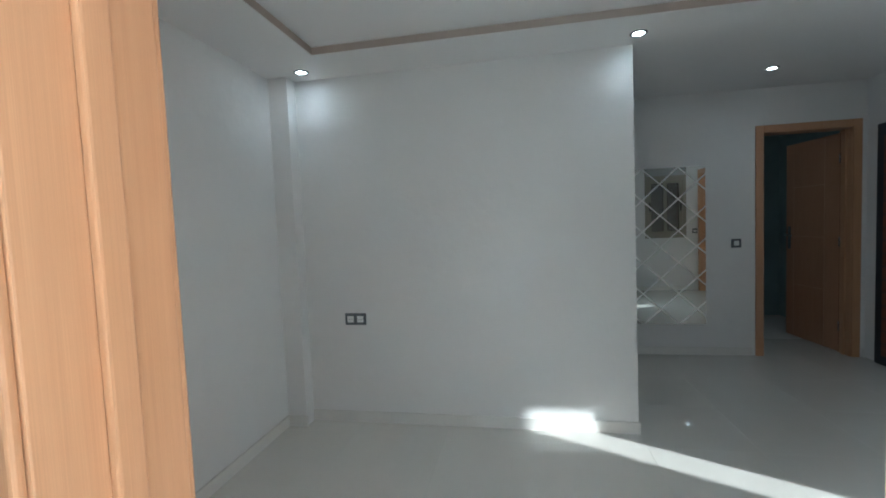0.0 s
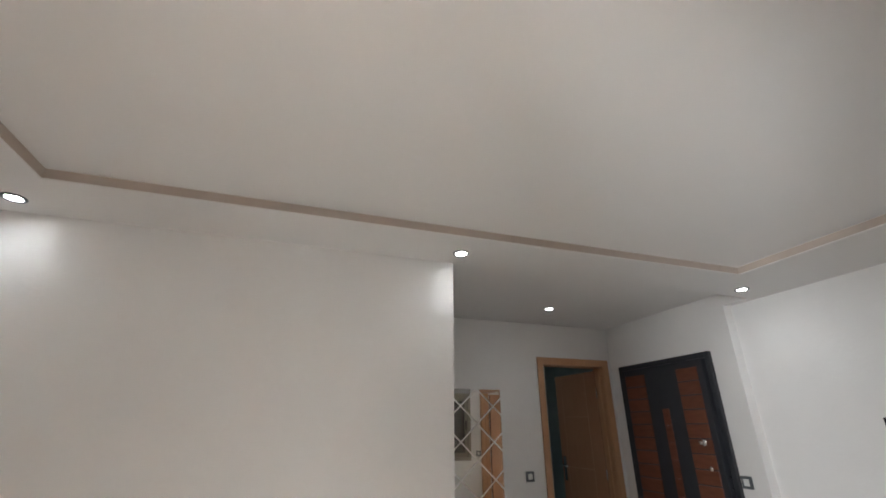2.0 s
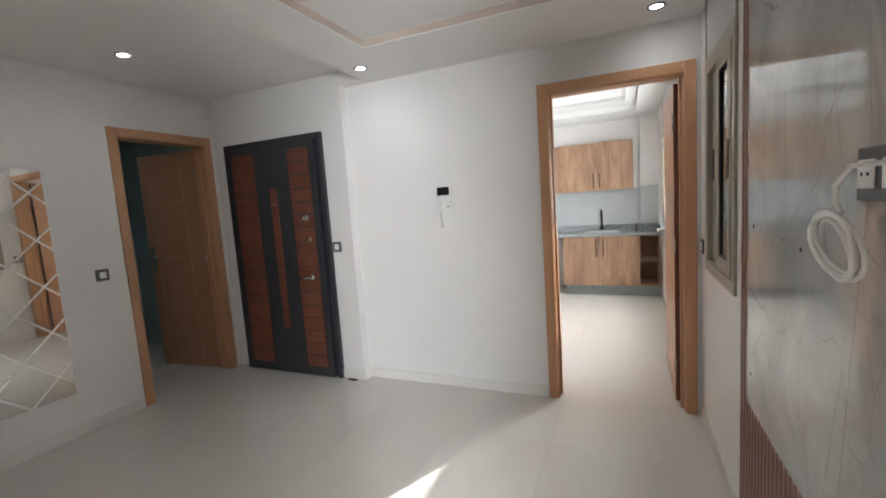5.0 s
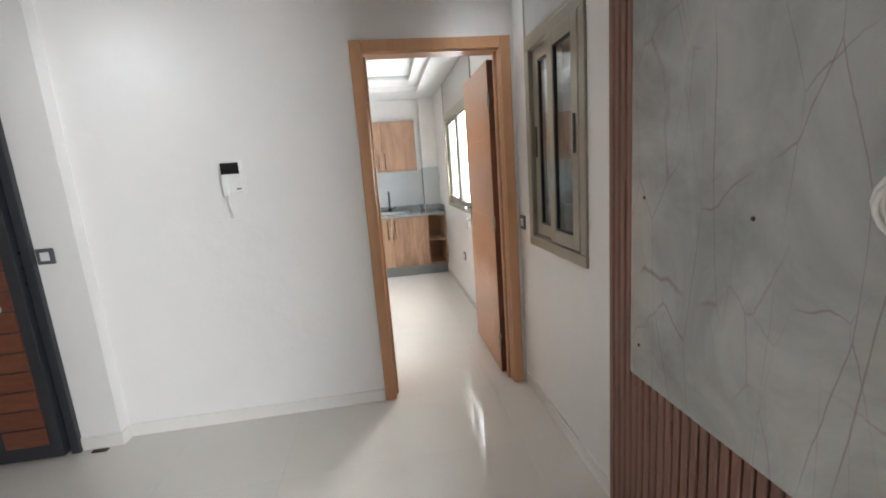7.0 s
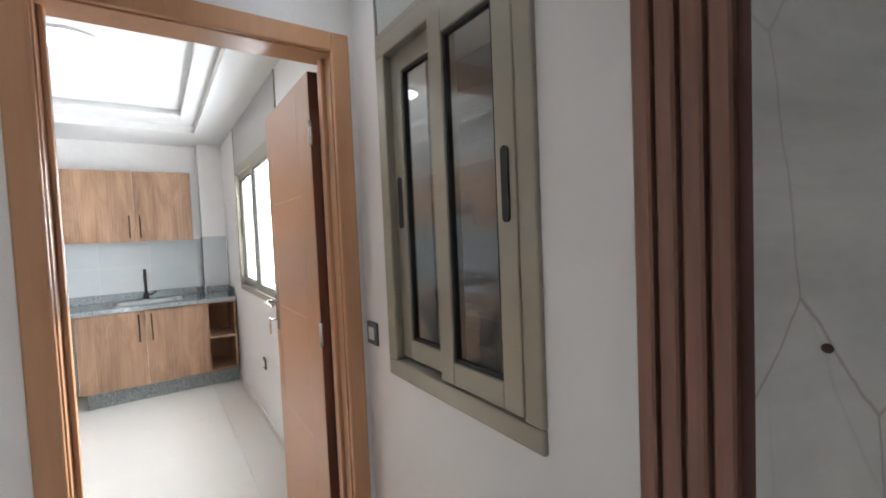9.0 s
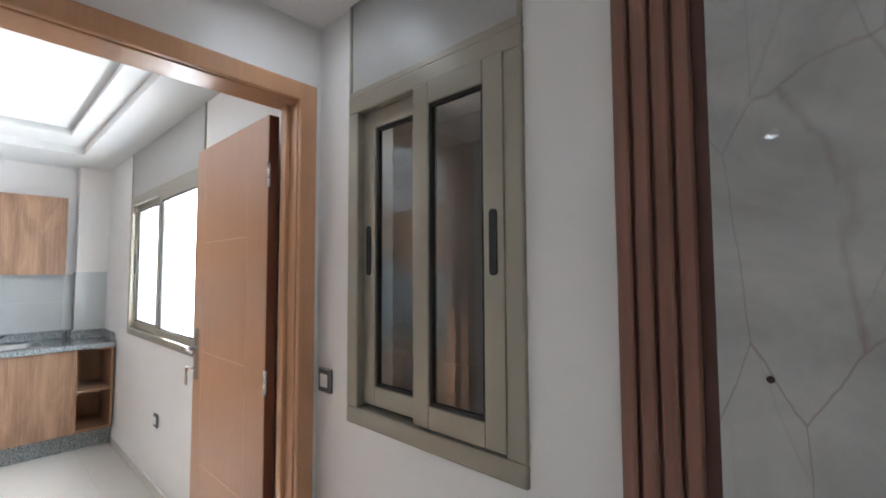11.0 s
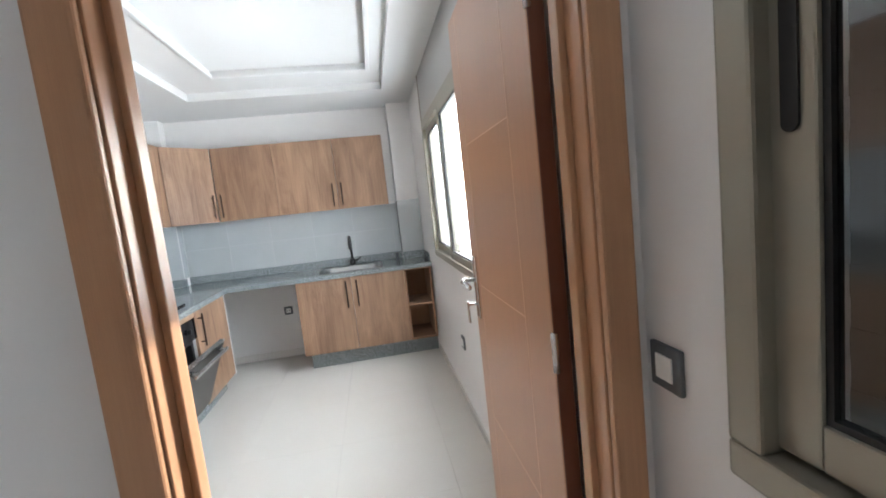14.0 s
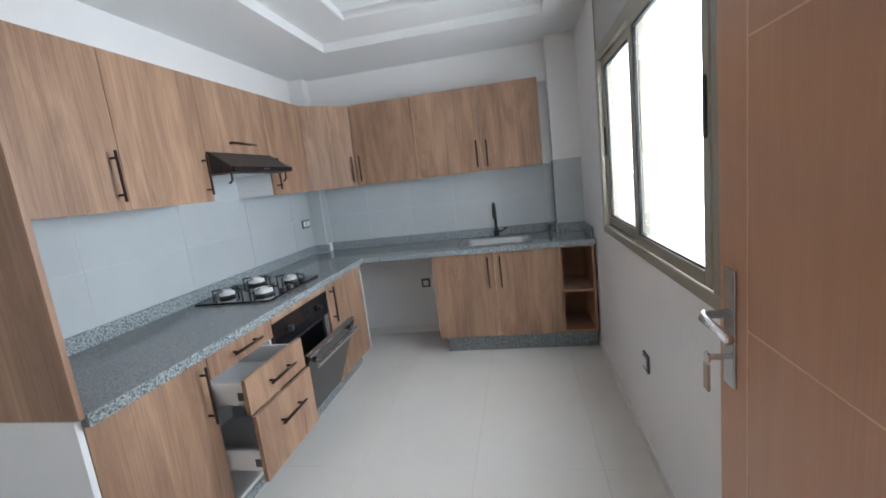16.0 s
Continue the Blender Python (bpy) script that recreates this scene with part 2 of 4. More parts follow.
def boxes(lst, bevel=0.0):
    """One bmesh of boxes (x0, x1, y0, y1, z0, z1)."""
    bm = bmesh.new()
    for x0, x1, y0, y1, z0, z1 in lst:
        bmesh.ops.create_cube(bm, size=1, matrix=Matrix.LocRotScale(((x0 + x1) / 2, (y0 + y1) / 2, (z0 + z1) / 2), None, (abs(x1 - x0), abs(y1 - y0), abs(z1 - z0))))
    if bevel:
        bmesh.ops.bevel(bm, geom=bm.edges[:], offset=bevel, segments=2, affect="EDGES", profile=0.6)
    return bm


def box(x0, x1, y0, y1, z0, z1, bevel=0.0):
    return boxes([(x0, x1, y0, y1, z0, z1)], bevel)


def rod(a, b, r, seg=16, bm=None, r2=None):
    a, b = Vector(a), Vector(b)
    bm = bm or bmesh.new()
    q = (b - a).to_track_quat("Z", "Y").to_matrix().to_4x4()
    bmesh.ops.create_cone(bm, cap_ends=True, segments=seg, radius1=r, radius2=r if r2 is None else r2, depth=(b - a).length, matrix=Matrix.Translation((a + b) / 2) @ q)
    return bm


def tube(points, r, seg=10):
    """A swept round tube along points."""
    bm = bmesh.new()
    pts = [Vector(p) for p in points]
    rings = []
    side = None
    for i, p in enumerate(pts):
        d = (pts[min(i + 1, len(pts) - 1)] - pts[max(i - 1, 0)]).normalized()
        if side is None:
            side = d.orthogonal().normalized()
        side = (side - d * side.dot(d)).normalized()
        up = d.cross(side)
        rings.append([bm.verts.new(p + r * (math.cos(2 * math.pi * k / seg) * side + math.sin(2 * math.pi * k / seg) * up)) for k in range(seg)])
    for a, b in zip(rings, rings[1:]):
        for k in range(seg):
            bm.faces.new((a[k], a[(k + 1) % seg], b[(k + 1) % seg], b[k]))
    bm.faces.new(rings[0][::-1])
    bm.faces.new(rings[-1])
    return bm


def prism(poly, axis, lo, hi):
    """A polygon swept along an axis: poly in the other two axes, in order."""
    bm = bmesh.new()

    def place(p, v):
        return {"x": (v, p[0], p[1]), "y": (p[0], v, p[1]), "z": (p[0], p[1], v)}[axis]
    a = [bm.verts.new(place(p, lo)) for p in poly]
    b = [bm.verts.new(place(p, hi)) for p in poly]
    bm.faces.new(a)
    bm.faces.new(b[::-1])
    for i in range(len(poly)):
        j = (i + 1) % len(poly)
        bm.faces.new((a[j], a[i], b[i], b[j]))
    bmesh.ops.recalc_face_normals(bm, faces=bm.faces[:])
    return bm


def structure(name, bm, material, label, category):
    return tagged(part(name, bm, material), label, category, kind="structure")


def wall_x(x0, x1, y0, y1, z1, holes):
    """Boxes of a wall lying along x, with holes (x0, x1, z0, z1)."""
    out, cur = [], x0
    for a, b, lo, hi in sorted(holes):
        out.append((cur, a, y0, y1, 0, z1))
        if lo > 0:
            out.append((a, b, y0, y1, 0, lo))
        if hi < z1:
            out.append((a, b, y0, y1, hi, z1))
        cur = b
    out.append((cur, x1, y0, y1, 0, z1))
    return out


# ---------- structure ----------
S, N, A, E, HE, W = 0.695, 4.535, 2.895, 3.025, 2.945, -1.68   # faces of the walls
H, HH, TOP = 2.357, 2.455, 2.75
KS, KN, KE, KW = 0.70, 3.12, 6.74, 3.145
KH = 2.40
structure("wall_south", boxes(wall_x(W - 0.2, KE + 0.2, S - 0.2, S, TOP, [(-0.59, 0.37, 0, 2.085), (2.17, 2.795, 0.975, 2.36), (4.22, 5.74, 0.995, 2.44)])), PLASTER, "long off-white pearl plaster wall with a doorway and two windows", "wall")
structure("wall_west", box(W - 0.2, W, S, A + 0.2, 0, TOP), PLASTER, "off-white pearl plaster wall", "wall")
structure("wall_north_salon", box(W, 0.623, A, N, 0, TOP), PLASTER, "off-white pearl plaster wall ending at the hall", "wall")
structure("wall_north_hall", boxes(wall_x(0.623, HE + 0.32, N, N + 0.15, TOP, [(2.10, 2.865, 0, 2.08)])), PLASTER, "off-white plaster hall wall with a washroom doorway", "wall")
structure("wall_east_hall", boxes([(HE, HE + 0.3, 3.11, 3.34, 0, TOP), (HE, HE + 0.3, 4.36, N, 0, TOP), (HE, HE + 0.3, 3.34, 4.36, 2.04, TOP), (HE + 0.22, HE + 0.3, 3.34, 4.36, 0, 2.04)]), PLASTER, "off-white plaster wall round the entrance door", "wall")
structure("wall_east_salon", boxes([(E, KW, S, 0.75, 0, TOP), (E, KW, 1.59, 3.11, 0, TOP), (E, KW, 0.75, 1.59, 2.09, TOP)]), PLASTER, "off-white pearl plaster wall with the kitchen doorway", "wall")
structure("pilaster_corner", box(W, -1.545, 2.79, A, 0, H), PLASTER, "slim plaster corner pilaster", "pilaster")
structure("wall_kitchen_north", box(KW, KE + 0.2, KN, KN + 0.2, 0, TOP), PLASTER, "white kitchen wall behind the cooker", "wall")
structure("wall_kitchen_east", box(KE, KE + 0.2, S, KN, 0, TOP), PLASTER, "white kitchen wall behind the sink", "wall")
structure("pilaster_sink", box(6.60, KE, S, 0.92, 0, KH), PLASTER, "white plaster pilaster beside the window", "pilaster")
structure("pilaster_cooker", box(6.63, KE, 2.99, KN, 0, KH), PLASTER, "white plaster pipe chase in the corner", "pilaster")

# ceilings
structure("ceiling_salon", boxes([(W, 2.403, 2.52, A, H, TOP - 0.1), (W, -1.222, S, 2.52, H, TOP - 0.1), (2.403, E, S, A, H, TOP - 0.1), (-1.222, 2.403, S, 1.02, H, TOP - 0.1), (-1.222, 2.403, 1.02, 2.52, H + 0.048, TOP - 0.1), (W - 0.2, KE + 0.2, S - 0.2, N + 0.15, TOP, TOP + 0.15)]), CEIL, "off-white plasterboard ceiling with a recessed tray", "ceiling")
# thin brown strips that paint the shade along the tray's step
structure("trim_cove_shade", boxes([(-1.222, 2.403, 2.516, 2.5195, H + 0.004, H + 0.044), (-1.2215, -1.218, 1.02, 2.515, H + 0.004, H + 0.044), (2.399, 2.4025, 1.02, 2.515, H + 0.004, H + 0.044)]), COVE, "brownish strip painting the shade on the ceiling tray's step", "trim")
structure("ceiling_hall", box(0.623, HE, A, N, HH, TOP - 0.1), CEIL, "plain off-white hall ceiling", "ceiling")
structure("beam_hall", box(HE, E, A, 3.11, H, TOP - 0.1), CEIL, "short off-white ceiling strip", "ceiling")
structure("ceiling_kitchen", boxes([(KW, KE, 2.51, KN, KH, TOP - 0.1), (KW, KE, S, 0.97, KH, TOP - 0.1), (6.08, KE, 0.97, 2.51, KH, TOP - 0.1), (KW, 3.45, 0.97, 2.51, KH, TOP - 0.1),
    (3.45, 6.08, 2.20, 2.51, KH + 0.06, TOP - 0.1), (3.45, 6.08, 0.97, 1.08, KH + 0.06, TOP - 0.1), (5.70, 6.08, 1.08, 2.20, KH + 0.06, TOP - 0.1), (3.45, 3.65, 1.08, 2.20, KH + 0.06, TOP - 0.1), (3.65, 5.70, 1.08, 2.20, KH + 0.10, TOP - 0.1)]), CEIL_K, "white kitchen ceiling with a two-step tray", "ceiling")
structure("trim_kitchen_tray", boxes([(3.63, 5.72, 2.185, 2.215, KH + 0.045, KH + 0.075), (3.63, 5.72, 1.065, 1.095, KH + 0.045, KH + 0.075), (5.685, 5.715, 1.095, 2.185, KH + 0.045, KH + 0.075), (3.635, 3.665, 1.095, 2.185, KH + 0.045, KH + 0.075)], 0.008), CEIL_K, "thin white moulding round the ceiling tray", "trim")

# skirting
SK = 0.075
structure("baseboard_salon", boxes([(-1.545, 0.623, A - 0.01, A, 0, SK), (W, W + 0.01, S, 2.79, 0, SK), (W, -1.535, 2.78, 2.79, 0, SK), (E - 0.01, E, 1.625, 3.10, 0, SK), (HE - 0.01, HE, 3.10, 3.34, 0, SK), (HE, E, 3.10, 3.11, 0, SK), (0.623, 0.633, A - 0.01, N, 0, SK), (0.633, 2.04, N - 0.01, N, 0, SK), (2.925, HE, N - 0.01, N, 0, SK), (0.385, 0.683, S, S + 0.01, 0, SK), (1.932, 2.98, S, S + 0.01, 0, SK), (W, -0.60, S, S + 0.01, 0, SK)], 0.002), SKIRT, "cream polished tile skirting", "baseboard")
structure("baseboard_kitchen", boxes([(KW + 0.8, 6.2, KS - 0.005, KS + 0.005, 0, 0.06), (KE - 0.01, KE, 1.93, 2.98, 0, 0.07)], 0.002), SKIRT, "cream polished tile skirting", "baseboard")

# washroom beyond the hall
structure("wall_washroom", boxes([(1.2, 1.35, N + 0.15, 6.3, 0, 2.5), (3.2, 3.35, N + 0.15, 6.3, 0, 2.5), (1.2, 3.35, 6.3, 6.45, 0, 2.5)]), WCTILE, "teal-grey tiled washroom walls", "wall")
structure("ceiling_washroom", box(1.2, 3.35, N + 0.15, 6.45, 2.45, 2.6), CEIL, "white washroom ceiling", "ceiling")
# room in which the walk begins; its unseen west opening is added for the fill lamp
structure("wall_entry_room", boxes([(W - 0.2, W, -2.5, -1.0, 0, TOP), (W - 0.2, W, 0.3, S - 0.2, 0, TOP), (W - 0.2, W, -1.0, 0.3, 0, 0.8), (W - 0.2, W, -1.0, 0.3, 2.1, TOP), (1.6, 1.8, -2.5, S - 0.2, 0, TOP), (W, 1.6, -2.7, -2.5, 0, TOP)]), BOUNCE_GREY, "plain unseen walls of the room before the doorway, greyed to cut bounced light", "wall")
structure("ceiling_entry_room", box(W - 0.2, 1.8, -2.7, S - 0.2, 2.5, 2.65), CEIL, "plain white ceiling", "ceiling")


# ---------- doors ----------
def casing_along_x(name, x0, x1, yf, depth, label, top=2.05, proud=0.018, w=0.07, two=True):
    """Door lining and casing in a wall lying along x; clear opening x0..x1, faces at yf and yf-depth."""
    d = thing(name, ((x0 + x1) / 2, yf, 0), label, "door frame", kind="structure")
    for a, b in ((x0 - 0.035, x0), (x1, x1 + 0.035)):
        part("jamb", box(a, b, yf - depth, yf, 0, top, 0.003), CASING, d)
    part("head", box(x0 - 0.035, x1 + 0.035, yf - depth, yf, top, top + 0.035, 0.003), CASING, d)
    for a, b in (((yf, yf + proud),) + (((yf - depth - proud, yf - depth),) if two else ())):
        part("casing", box(x0 - w, x0 - 0.004, a, b, 0, top + w, 0.005), CASING, d)
        part("casing", box(x1 + 0.004, x1 + w, a, b, 0, top + w, 0.005), CASING, d)
        part("casing", box(x0 - 0.004, x1 + 0.004, a, b, top + 0.004, top + w, 0.005), CASING, d)
    ym = yf - depth * 0.5
    part("door_stop", box(x0, x0 + 0.014, ym - 0.02, ym + 0.02, 0, top, 0.004), CASING, d)
    part("door_stop", box(x1 - 0.014, x1, ym - 0.02, ym + 0.02, 0, top, 0.004), CASING, d)
    return d


casing_along_x("door_1_frame", -0.555, 0.335, S, 0.2, "honey beech lining of the salon doorway", proud=0.014, w=0.075)
casing_along_x("door_2_frame", 2.135, 2.83, N, -0.15, "honey beech lining of the washroom doorway", proud=-0.018, two=False)
door3 = thing("door_3_frame", (E, 1.16, 0), "honey beech lining of the kitchen doorway", "door frame", kind="structure")
for a, b in ((0.75, 0.788), (1.552, 1.59)):
    part("jamb", box(E, KW, a, b, 0, 2.05, 0.003), CASING, door3)
part("head", box(E, KW, 0.75, 1.59, 2.05, 2.088, 0.003), CASING, door3)
for a, b in ((E - 0.02, E), (KW, KW + 0.010)):
    part("casing", box(a, b, 0.72, 0.784, 0, 2.12, 0.006), CASING, door3)
    part("casing", box(a, b, 1.556, 1.622, 0, 2.12, 0.006), CASING, door3)
    part("casing", box(a, b, 0.784, 1.556, 2.054, 2.12, 0.006), CASING, door3)
part("door_stop", box(E + 0.05, E + 0.085, 1.538, 1.552, 0, 2.05, 0.004), CASING, door3)
part("door_stop", box(E + 0.05, E + 0.085, 0.788, 0.804, 0, 2.05, 0.004), CASING, door3)
part("strike_plate", box(KW - 0.06, KW - 0.025, 1.548, 1.5535, 0.95, 1.16, 0.001), STEEL, door3, "steel strike plate")


def door_leaf(name, hinge, width, angle, label, handed=1, height=2.03):
    """An open veneered leaf: built along +x from its hinge edge, 4 cm thick towards -y, then turned."""
    d = tagged(new(name), label, "door")
    d.matrix_basis = pose(*hinge, 0, 0, angle)
    th = 0.04
    part("panel", box(0.004, width, -th, 0, 0.008, height, 0.002), DOORWOOD, d)
    part("hinge_edge", box(0.0005, 0.0035, -th + 0.002, -0.002, 0.01, height - 0.002), DOOREDGE, d, "dark red-brown edge band")
    g0, g1 = (0.0, 0.0007) if handed > 0 else (-th - 0.0007, -th)
    for gx in (0.175, width - 0.112):
        part("groove", box(gx - 0.0015, gx + 0.0015, g0, g1, 0.03, height - 0.02), GROOVE, d, "thin pale upright groove")
    for gz in (0.565, 1.072, 1.578):
        part("groove", box(0.177, width - 0.114, g0, g1, gz - 0.0015, gz + 0.0015), GROOVE, d, "thin pale level groove")
    for side, y in ((1, 0.0), (-1, -th)):
        hs = part("handle_plate", box(width - 0.075, width - 0.03, y, y + side * 0.007, 0.935, 1.175, 0.003), STEEL, d, "satin steel handle plate")
        part("lever", tube([(width - 0.052, y + side * 0.005, 1.085), (width - 0.052, y + side * 0.05, 1.085), (width - 0.07, y + side * 0.058, 1.085), (width - 0.17, y + side * 0.055, 1.08)], 0.009), CHROME, d, "chrome lever handle", True)
    part("lock_plate", box(width, width + 0.002, -th + 0.008, -0.008, 0.90, 1.12, 0.0008), STEEL, d, "steel lock plate")
    for z in (0.25, 1.035, 1.80):
        part("hinge", rod((0, -0.002 if handed > 0 else -th, z - 0.045), (0, -0.002 if handed > 0 else -th, z + 0.045), 0.008), STEEL, d, "steel barrel hinge", True)
    return d


kd = door_leaf("kitchen_door", (KW + 0.014, 0.826, 0), 0.755, -0.4, "orange beech veneered kitchen door standing wide open")
key = thing("key_with_fob", (3.883, 0.84, 0.93), "steel key with a pale fob in the lock", "key")
part("key_blade", box(3.876, 3.886, 0.815, 0.860, 0.982, 0.992, 0.002), CHROME, key)
part("key_bow", rod((3.881, 0.857, 0.987), (3.881, 0.861, 0.987), 0.013, 14), CHROME, key)
part("fob", box(3.870, 3.892, 0.857, 0.863, 0.915, 0.975, 0.002), mat("tan_fob", (0.45, 0.36, 0.28), 0.5), key, "tan plastic fob")
door_leaf("salon_door", (-0.565, 0.43, 0), 0.87, 187, "orange beech veneered door folded back against the wall")
door_leaf("washroom_door", (2.827, N + 0.135, 0), 0.69, 180 - 85, "dull orange beech washroom door standing ajar", handed=1)

# entrance door
ent = thing("entrance_door", (HE, 3.85, 0), "charcoal steel entrance door with red-brown boards, shut", "door")
part("frame_post", box(HE - 0.03, HE + 0.2, 3.315, 3.36, 0, 2.035, 0.004), ENTRYBLK, ent)
part("frame_post", box(HE - 0.03, HE + 0.2, 4.34, 4.385, 0, 2.035, 0.004), ENTRYBLK, ent)
part("frame_head", box(HE - 0.03, HE + 0.2, 3.36, 4.34, 1.99, 2.035, 0.004), ENTRYBLK, ent)
leaf = part("leaf", box(HE - 0.055, HE + 0.02, 3.375, 4.335, 0.012, 1.985, 0.004), ENTRYBLK, ent, "charcoal painted leaf")
XL = HE - 0.055
for y0, y1 in ((4.02, 4.27), (3.43, 3.64)):
    nb = 17
    for i in range(nb):
        z = 0.09 + i * (1.84 / nb)
        part("board", box(XL - 0.008, XL + 0.002, y0, y1, z + 0.004, z + 1.84 / nb - 0.005, 0.002), ENTRYBRN, leaf)
for i in range(9):
    z = 0.42 + i * (1.20 / 9)
    part("board", box(XL - 0.008, XL + 0.002, 3.795, 3.865, z, z + 1.20 / 9 - 0.001, 0.0015), ENTRYBRN, leaf)
for z, yy in ((1.36, 3.50), (1.18, 3.48), (0.87, 3.50)):
    part("lock_rose", rod((XL - 0.018, yy, z), (XL, yy, z), 0.024 if z != 1.18 else 0.016, 20), CHROME, ent, "chrome lock rose", True)
part("knob", rod((XL - 0.05, 3.50, 1.36), (XL - 0.018, 3.50, 1.36), 0.013, 16), CHROME, ent, "chrome thumb turn", True)
part("lever", tube([(XL - 0.01, 3.50, 0.87), (XL - 0.05, 3.50, 0.87), (XL - 0.055, 3.52, 0.87), (XL - 0.05, 3.60, 0.865)], 0.009), CHROME, ent, "chrome lever", True)
part("peephole", rod((XL - 0.008, 3.83, 1.48), (XL, 3.83, 1.48), 0.013, 16), CHROME, ent, "chrome peephole", True)
for z in (0.98, 1.06, 1.14):
    part("bolt", rod((HE - 0.02, 3.367, z), (HE - 0.02, 3.376, z), 0.009, 12), STEEL, ent, "steel bolt end")
wedge = tagged(part("door_stopper", box(HE - 0.05, HE - 0.025, 3.17, 3.25, 0, 0.008, 0.002), BRONZE), "small dark strip lying by the skirting", "door stop")


# ---------- sliding windows ----------
def sliding_window(name, x0, x1, z0, z1, yf, box_top, label, backing, fw=0.055, g=0.061):
    w = thing(name, ((x0 + x1) / 2, yf, z0), label, "window", kind="structure")
    y0, y1 = yf - 0.085, yf + 0.012
    for b in ((x0, x0 + fw, z0 + fw, z1 - fw), (x1 - fw, x1, z0 + fw, z1 - fw), (x0, x1, z0, z0 + fw), (x0, x1, z1 - fw, z1)):
        part("frame", box(b[0], b[1], y0, y1, b[2], b[3], 0.006), ALU, w)
    for rx in (x0 + fw, x1 - fw):
        part("track", box(rx - 0.004, rx + 0.004, yf - 0.05, yf - 0.046, z0 + fw, z1 - fw), GASKET, w)
    part("sill_rail", box(x0 + fw, x1 - fw, yf - 0.048, yf - 0.040, z0 + fw, z0 + fw + 0.012), ALU, w)
    mid = (x0 + x1) / 2
    # the sash nearer the room spans the west half, the other lies behind it
    for sx0, sx1, yb, tag in ((x0 + fw - 0.004, mid + 0.022, yf - 0.014, 1), (mid - 0.022, x1 - fw + 0.004, yf - 0.046, -1)):
        za, zb = z0 + fw - 0.002 + 0.012, z1 - fw + 0.002
        s = part("sash", boxes([(sx0, sx0 + g, yb, yb + 0.03, za, zb), (sx1 - g, sx1, yb, yb + 0.03, za, zb), (sx0 + g, sx1 - g, yb, yb + 0.03, za, za + g), (sx0 + g, sx1 - g, yb, yb + 0.03, zb - g, zb)], 0.004), ALU, w)
        q = 0.009
        a0, a1, b0, b1 = sx0 + g, sx1 - g, za + g, zb - g
        part("gasket", boxes([(a0, a0 + q, yb + 0.006, yb + 0.024, b0, b1), (a1 - q, a1, yb + 0.006, yb + 0.024, b0, b1), (a0 + q, a1 - q, yb + 0.006, yb + 0.024, b0, b0 + q), (a0 + q, a1 - q, yb + 0.006, yb + 0.024, b1 - q, b1)]), GASKET, s, "black rubber gasket")
        pane = part("pane", box(a0 + q, a1 - q, yb + 0.012, yb + 0.017, b0 + q, b1 - q), GLASS, s, "clear glass pane")
        pane.visible_shadow = False
        hx = sx0 + g * 0.5 if tag > 0 else sx1 - g * 0.5
        hz = z0 + (z1 - z0) * 0.52
        bm = prism([(hx + 0.011 * math.cos(u), hz + (0.07 if k < 8 else -0.07) + 0.011 * math.sin(u)) for k, u in enumerate([math.pi * i / 7 for i in range(8)] + [math.pi + math.pi * i / 7 for i in range(8)])], "y", yb + 0.0302, yb + 0.034)
        part("finger_pull", bm, GASKET, s, "black recessed finger pull")
    # shutter housing over the window
    part("shutter_box", box(x0 + 0.012, x1 - 0.012, yf - 0.05, yf + 0.004, z1 + 0.022, box_top - 0.014, 0.002), SHUTTER, w, "flat grey shutter cover")
    for b in ((x0, x1, z1, z1 + 0.022), (x0, x1, box_top - 0.014, box_top), (x0, x0 + 0.012, z1 + 0.022, box_top - 0.014), (x1 - 0.012, x1, z1 + 0.022, box_top - 0.014)):
        part("cover_trim", box(b[0], b[1], yf, yf + 0.010, b[2], b[3], 0.003), ALU, w)
    if backing:
        n = 24
        for i in range(n):
            za = z0 + 0.02 + i * (z1 - z0 + 0.02) / n
            part("shutter_slat", box(x0 + 0.02, x1 - 0.02, yf - 0.175 + 0.002 * (i % 2), yf - 0.165 + 0.002 * (i % 2), za - 0.0005, za + (z1 - z0 + 0.02) / n + 0.0005), DIMBOARD, w, "" if i else "brown roller shutter slat, lowered")
    return w


sliding_window("window_1", 2.145, 2.828, 0.945, 2.025, S, 2.37, "champagne aluminium sliding window with its shutter lowered", True)
sliding_window("window_2", 4.185, 5.775, 0.965, 2.02, KS - 0.005, 2.475, "champagne aluminium sliding kitchen window, bright daylight outside", False, 0.045, 0.045)


# ---------- lamps ----------
for i, (x, y, z) in enumerate(SPOTS):
    d = thing("recessed_spotlight", (x, y, z), "small round recessed ceiling spotlight, lit", "spotlight", "ceiling spotlights")
    ring = bmesh.new()
    n = 28
    prof = ((0.046, 0.0), (0.046, -0.004), (0.041, -0.007), (0.034, -0.006), (0.030, 0.004))
    loops = [[ring.verts.new((x + r * math.cos(2 * math.pi * k / n), y + r * math.sin(2 * math.pi * k / n), z + h)) for k in range(n)] for r, h in prof]
    for a, b in zip(loops, loops[1:]):
        for k in range(n):
            ring.faces.new((a[k], a[(k + 1) % n], b[(k + 1) % n], b[k]))
    part("bezel", ring, GREYPL, d, "dark metal ring", True)
    part("lens", rod((x, y, z - 0.0035), (x, y, z - 0.002), 0.030, 24), LED, d, "glowing white lens")
    lamp("spot_light", "SPOT", look((x, y, z - 0.012), (x, y, 0)), 1.1, (0.90, 0.96, 1.0), spot=radians(150))
d = thing("ceiling_lamp", (4.49, 1.64, KH + 0.10), "round white surface ceiling lamp, lit", "ceiling lamp")
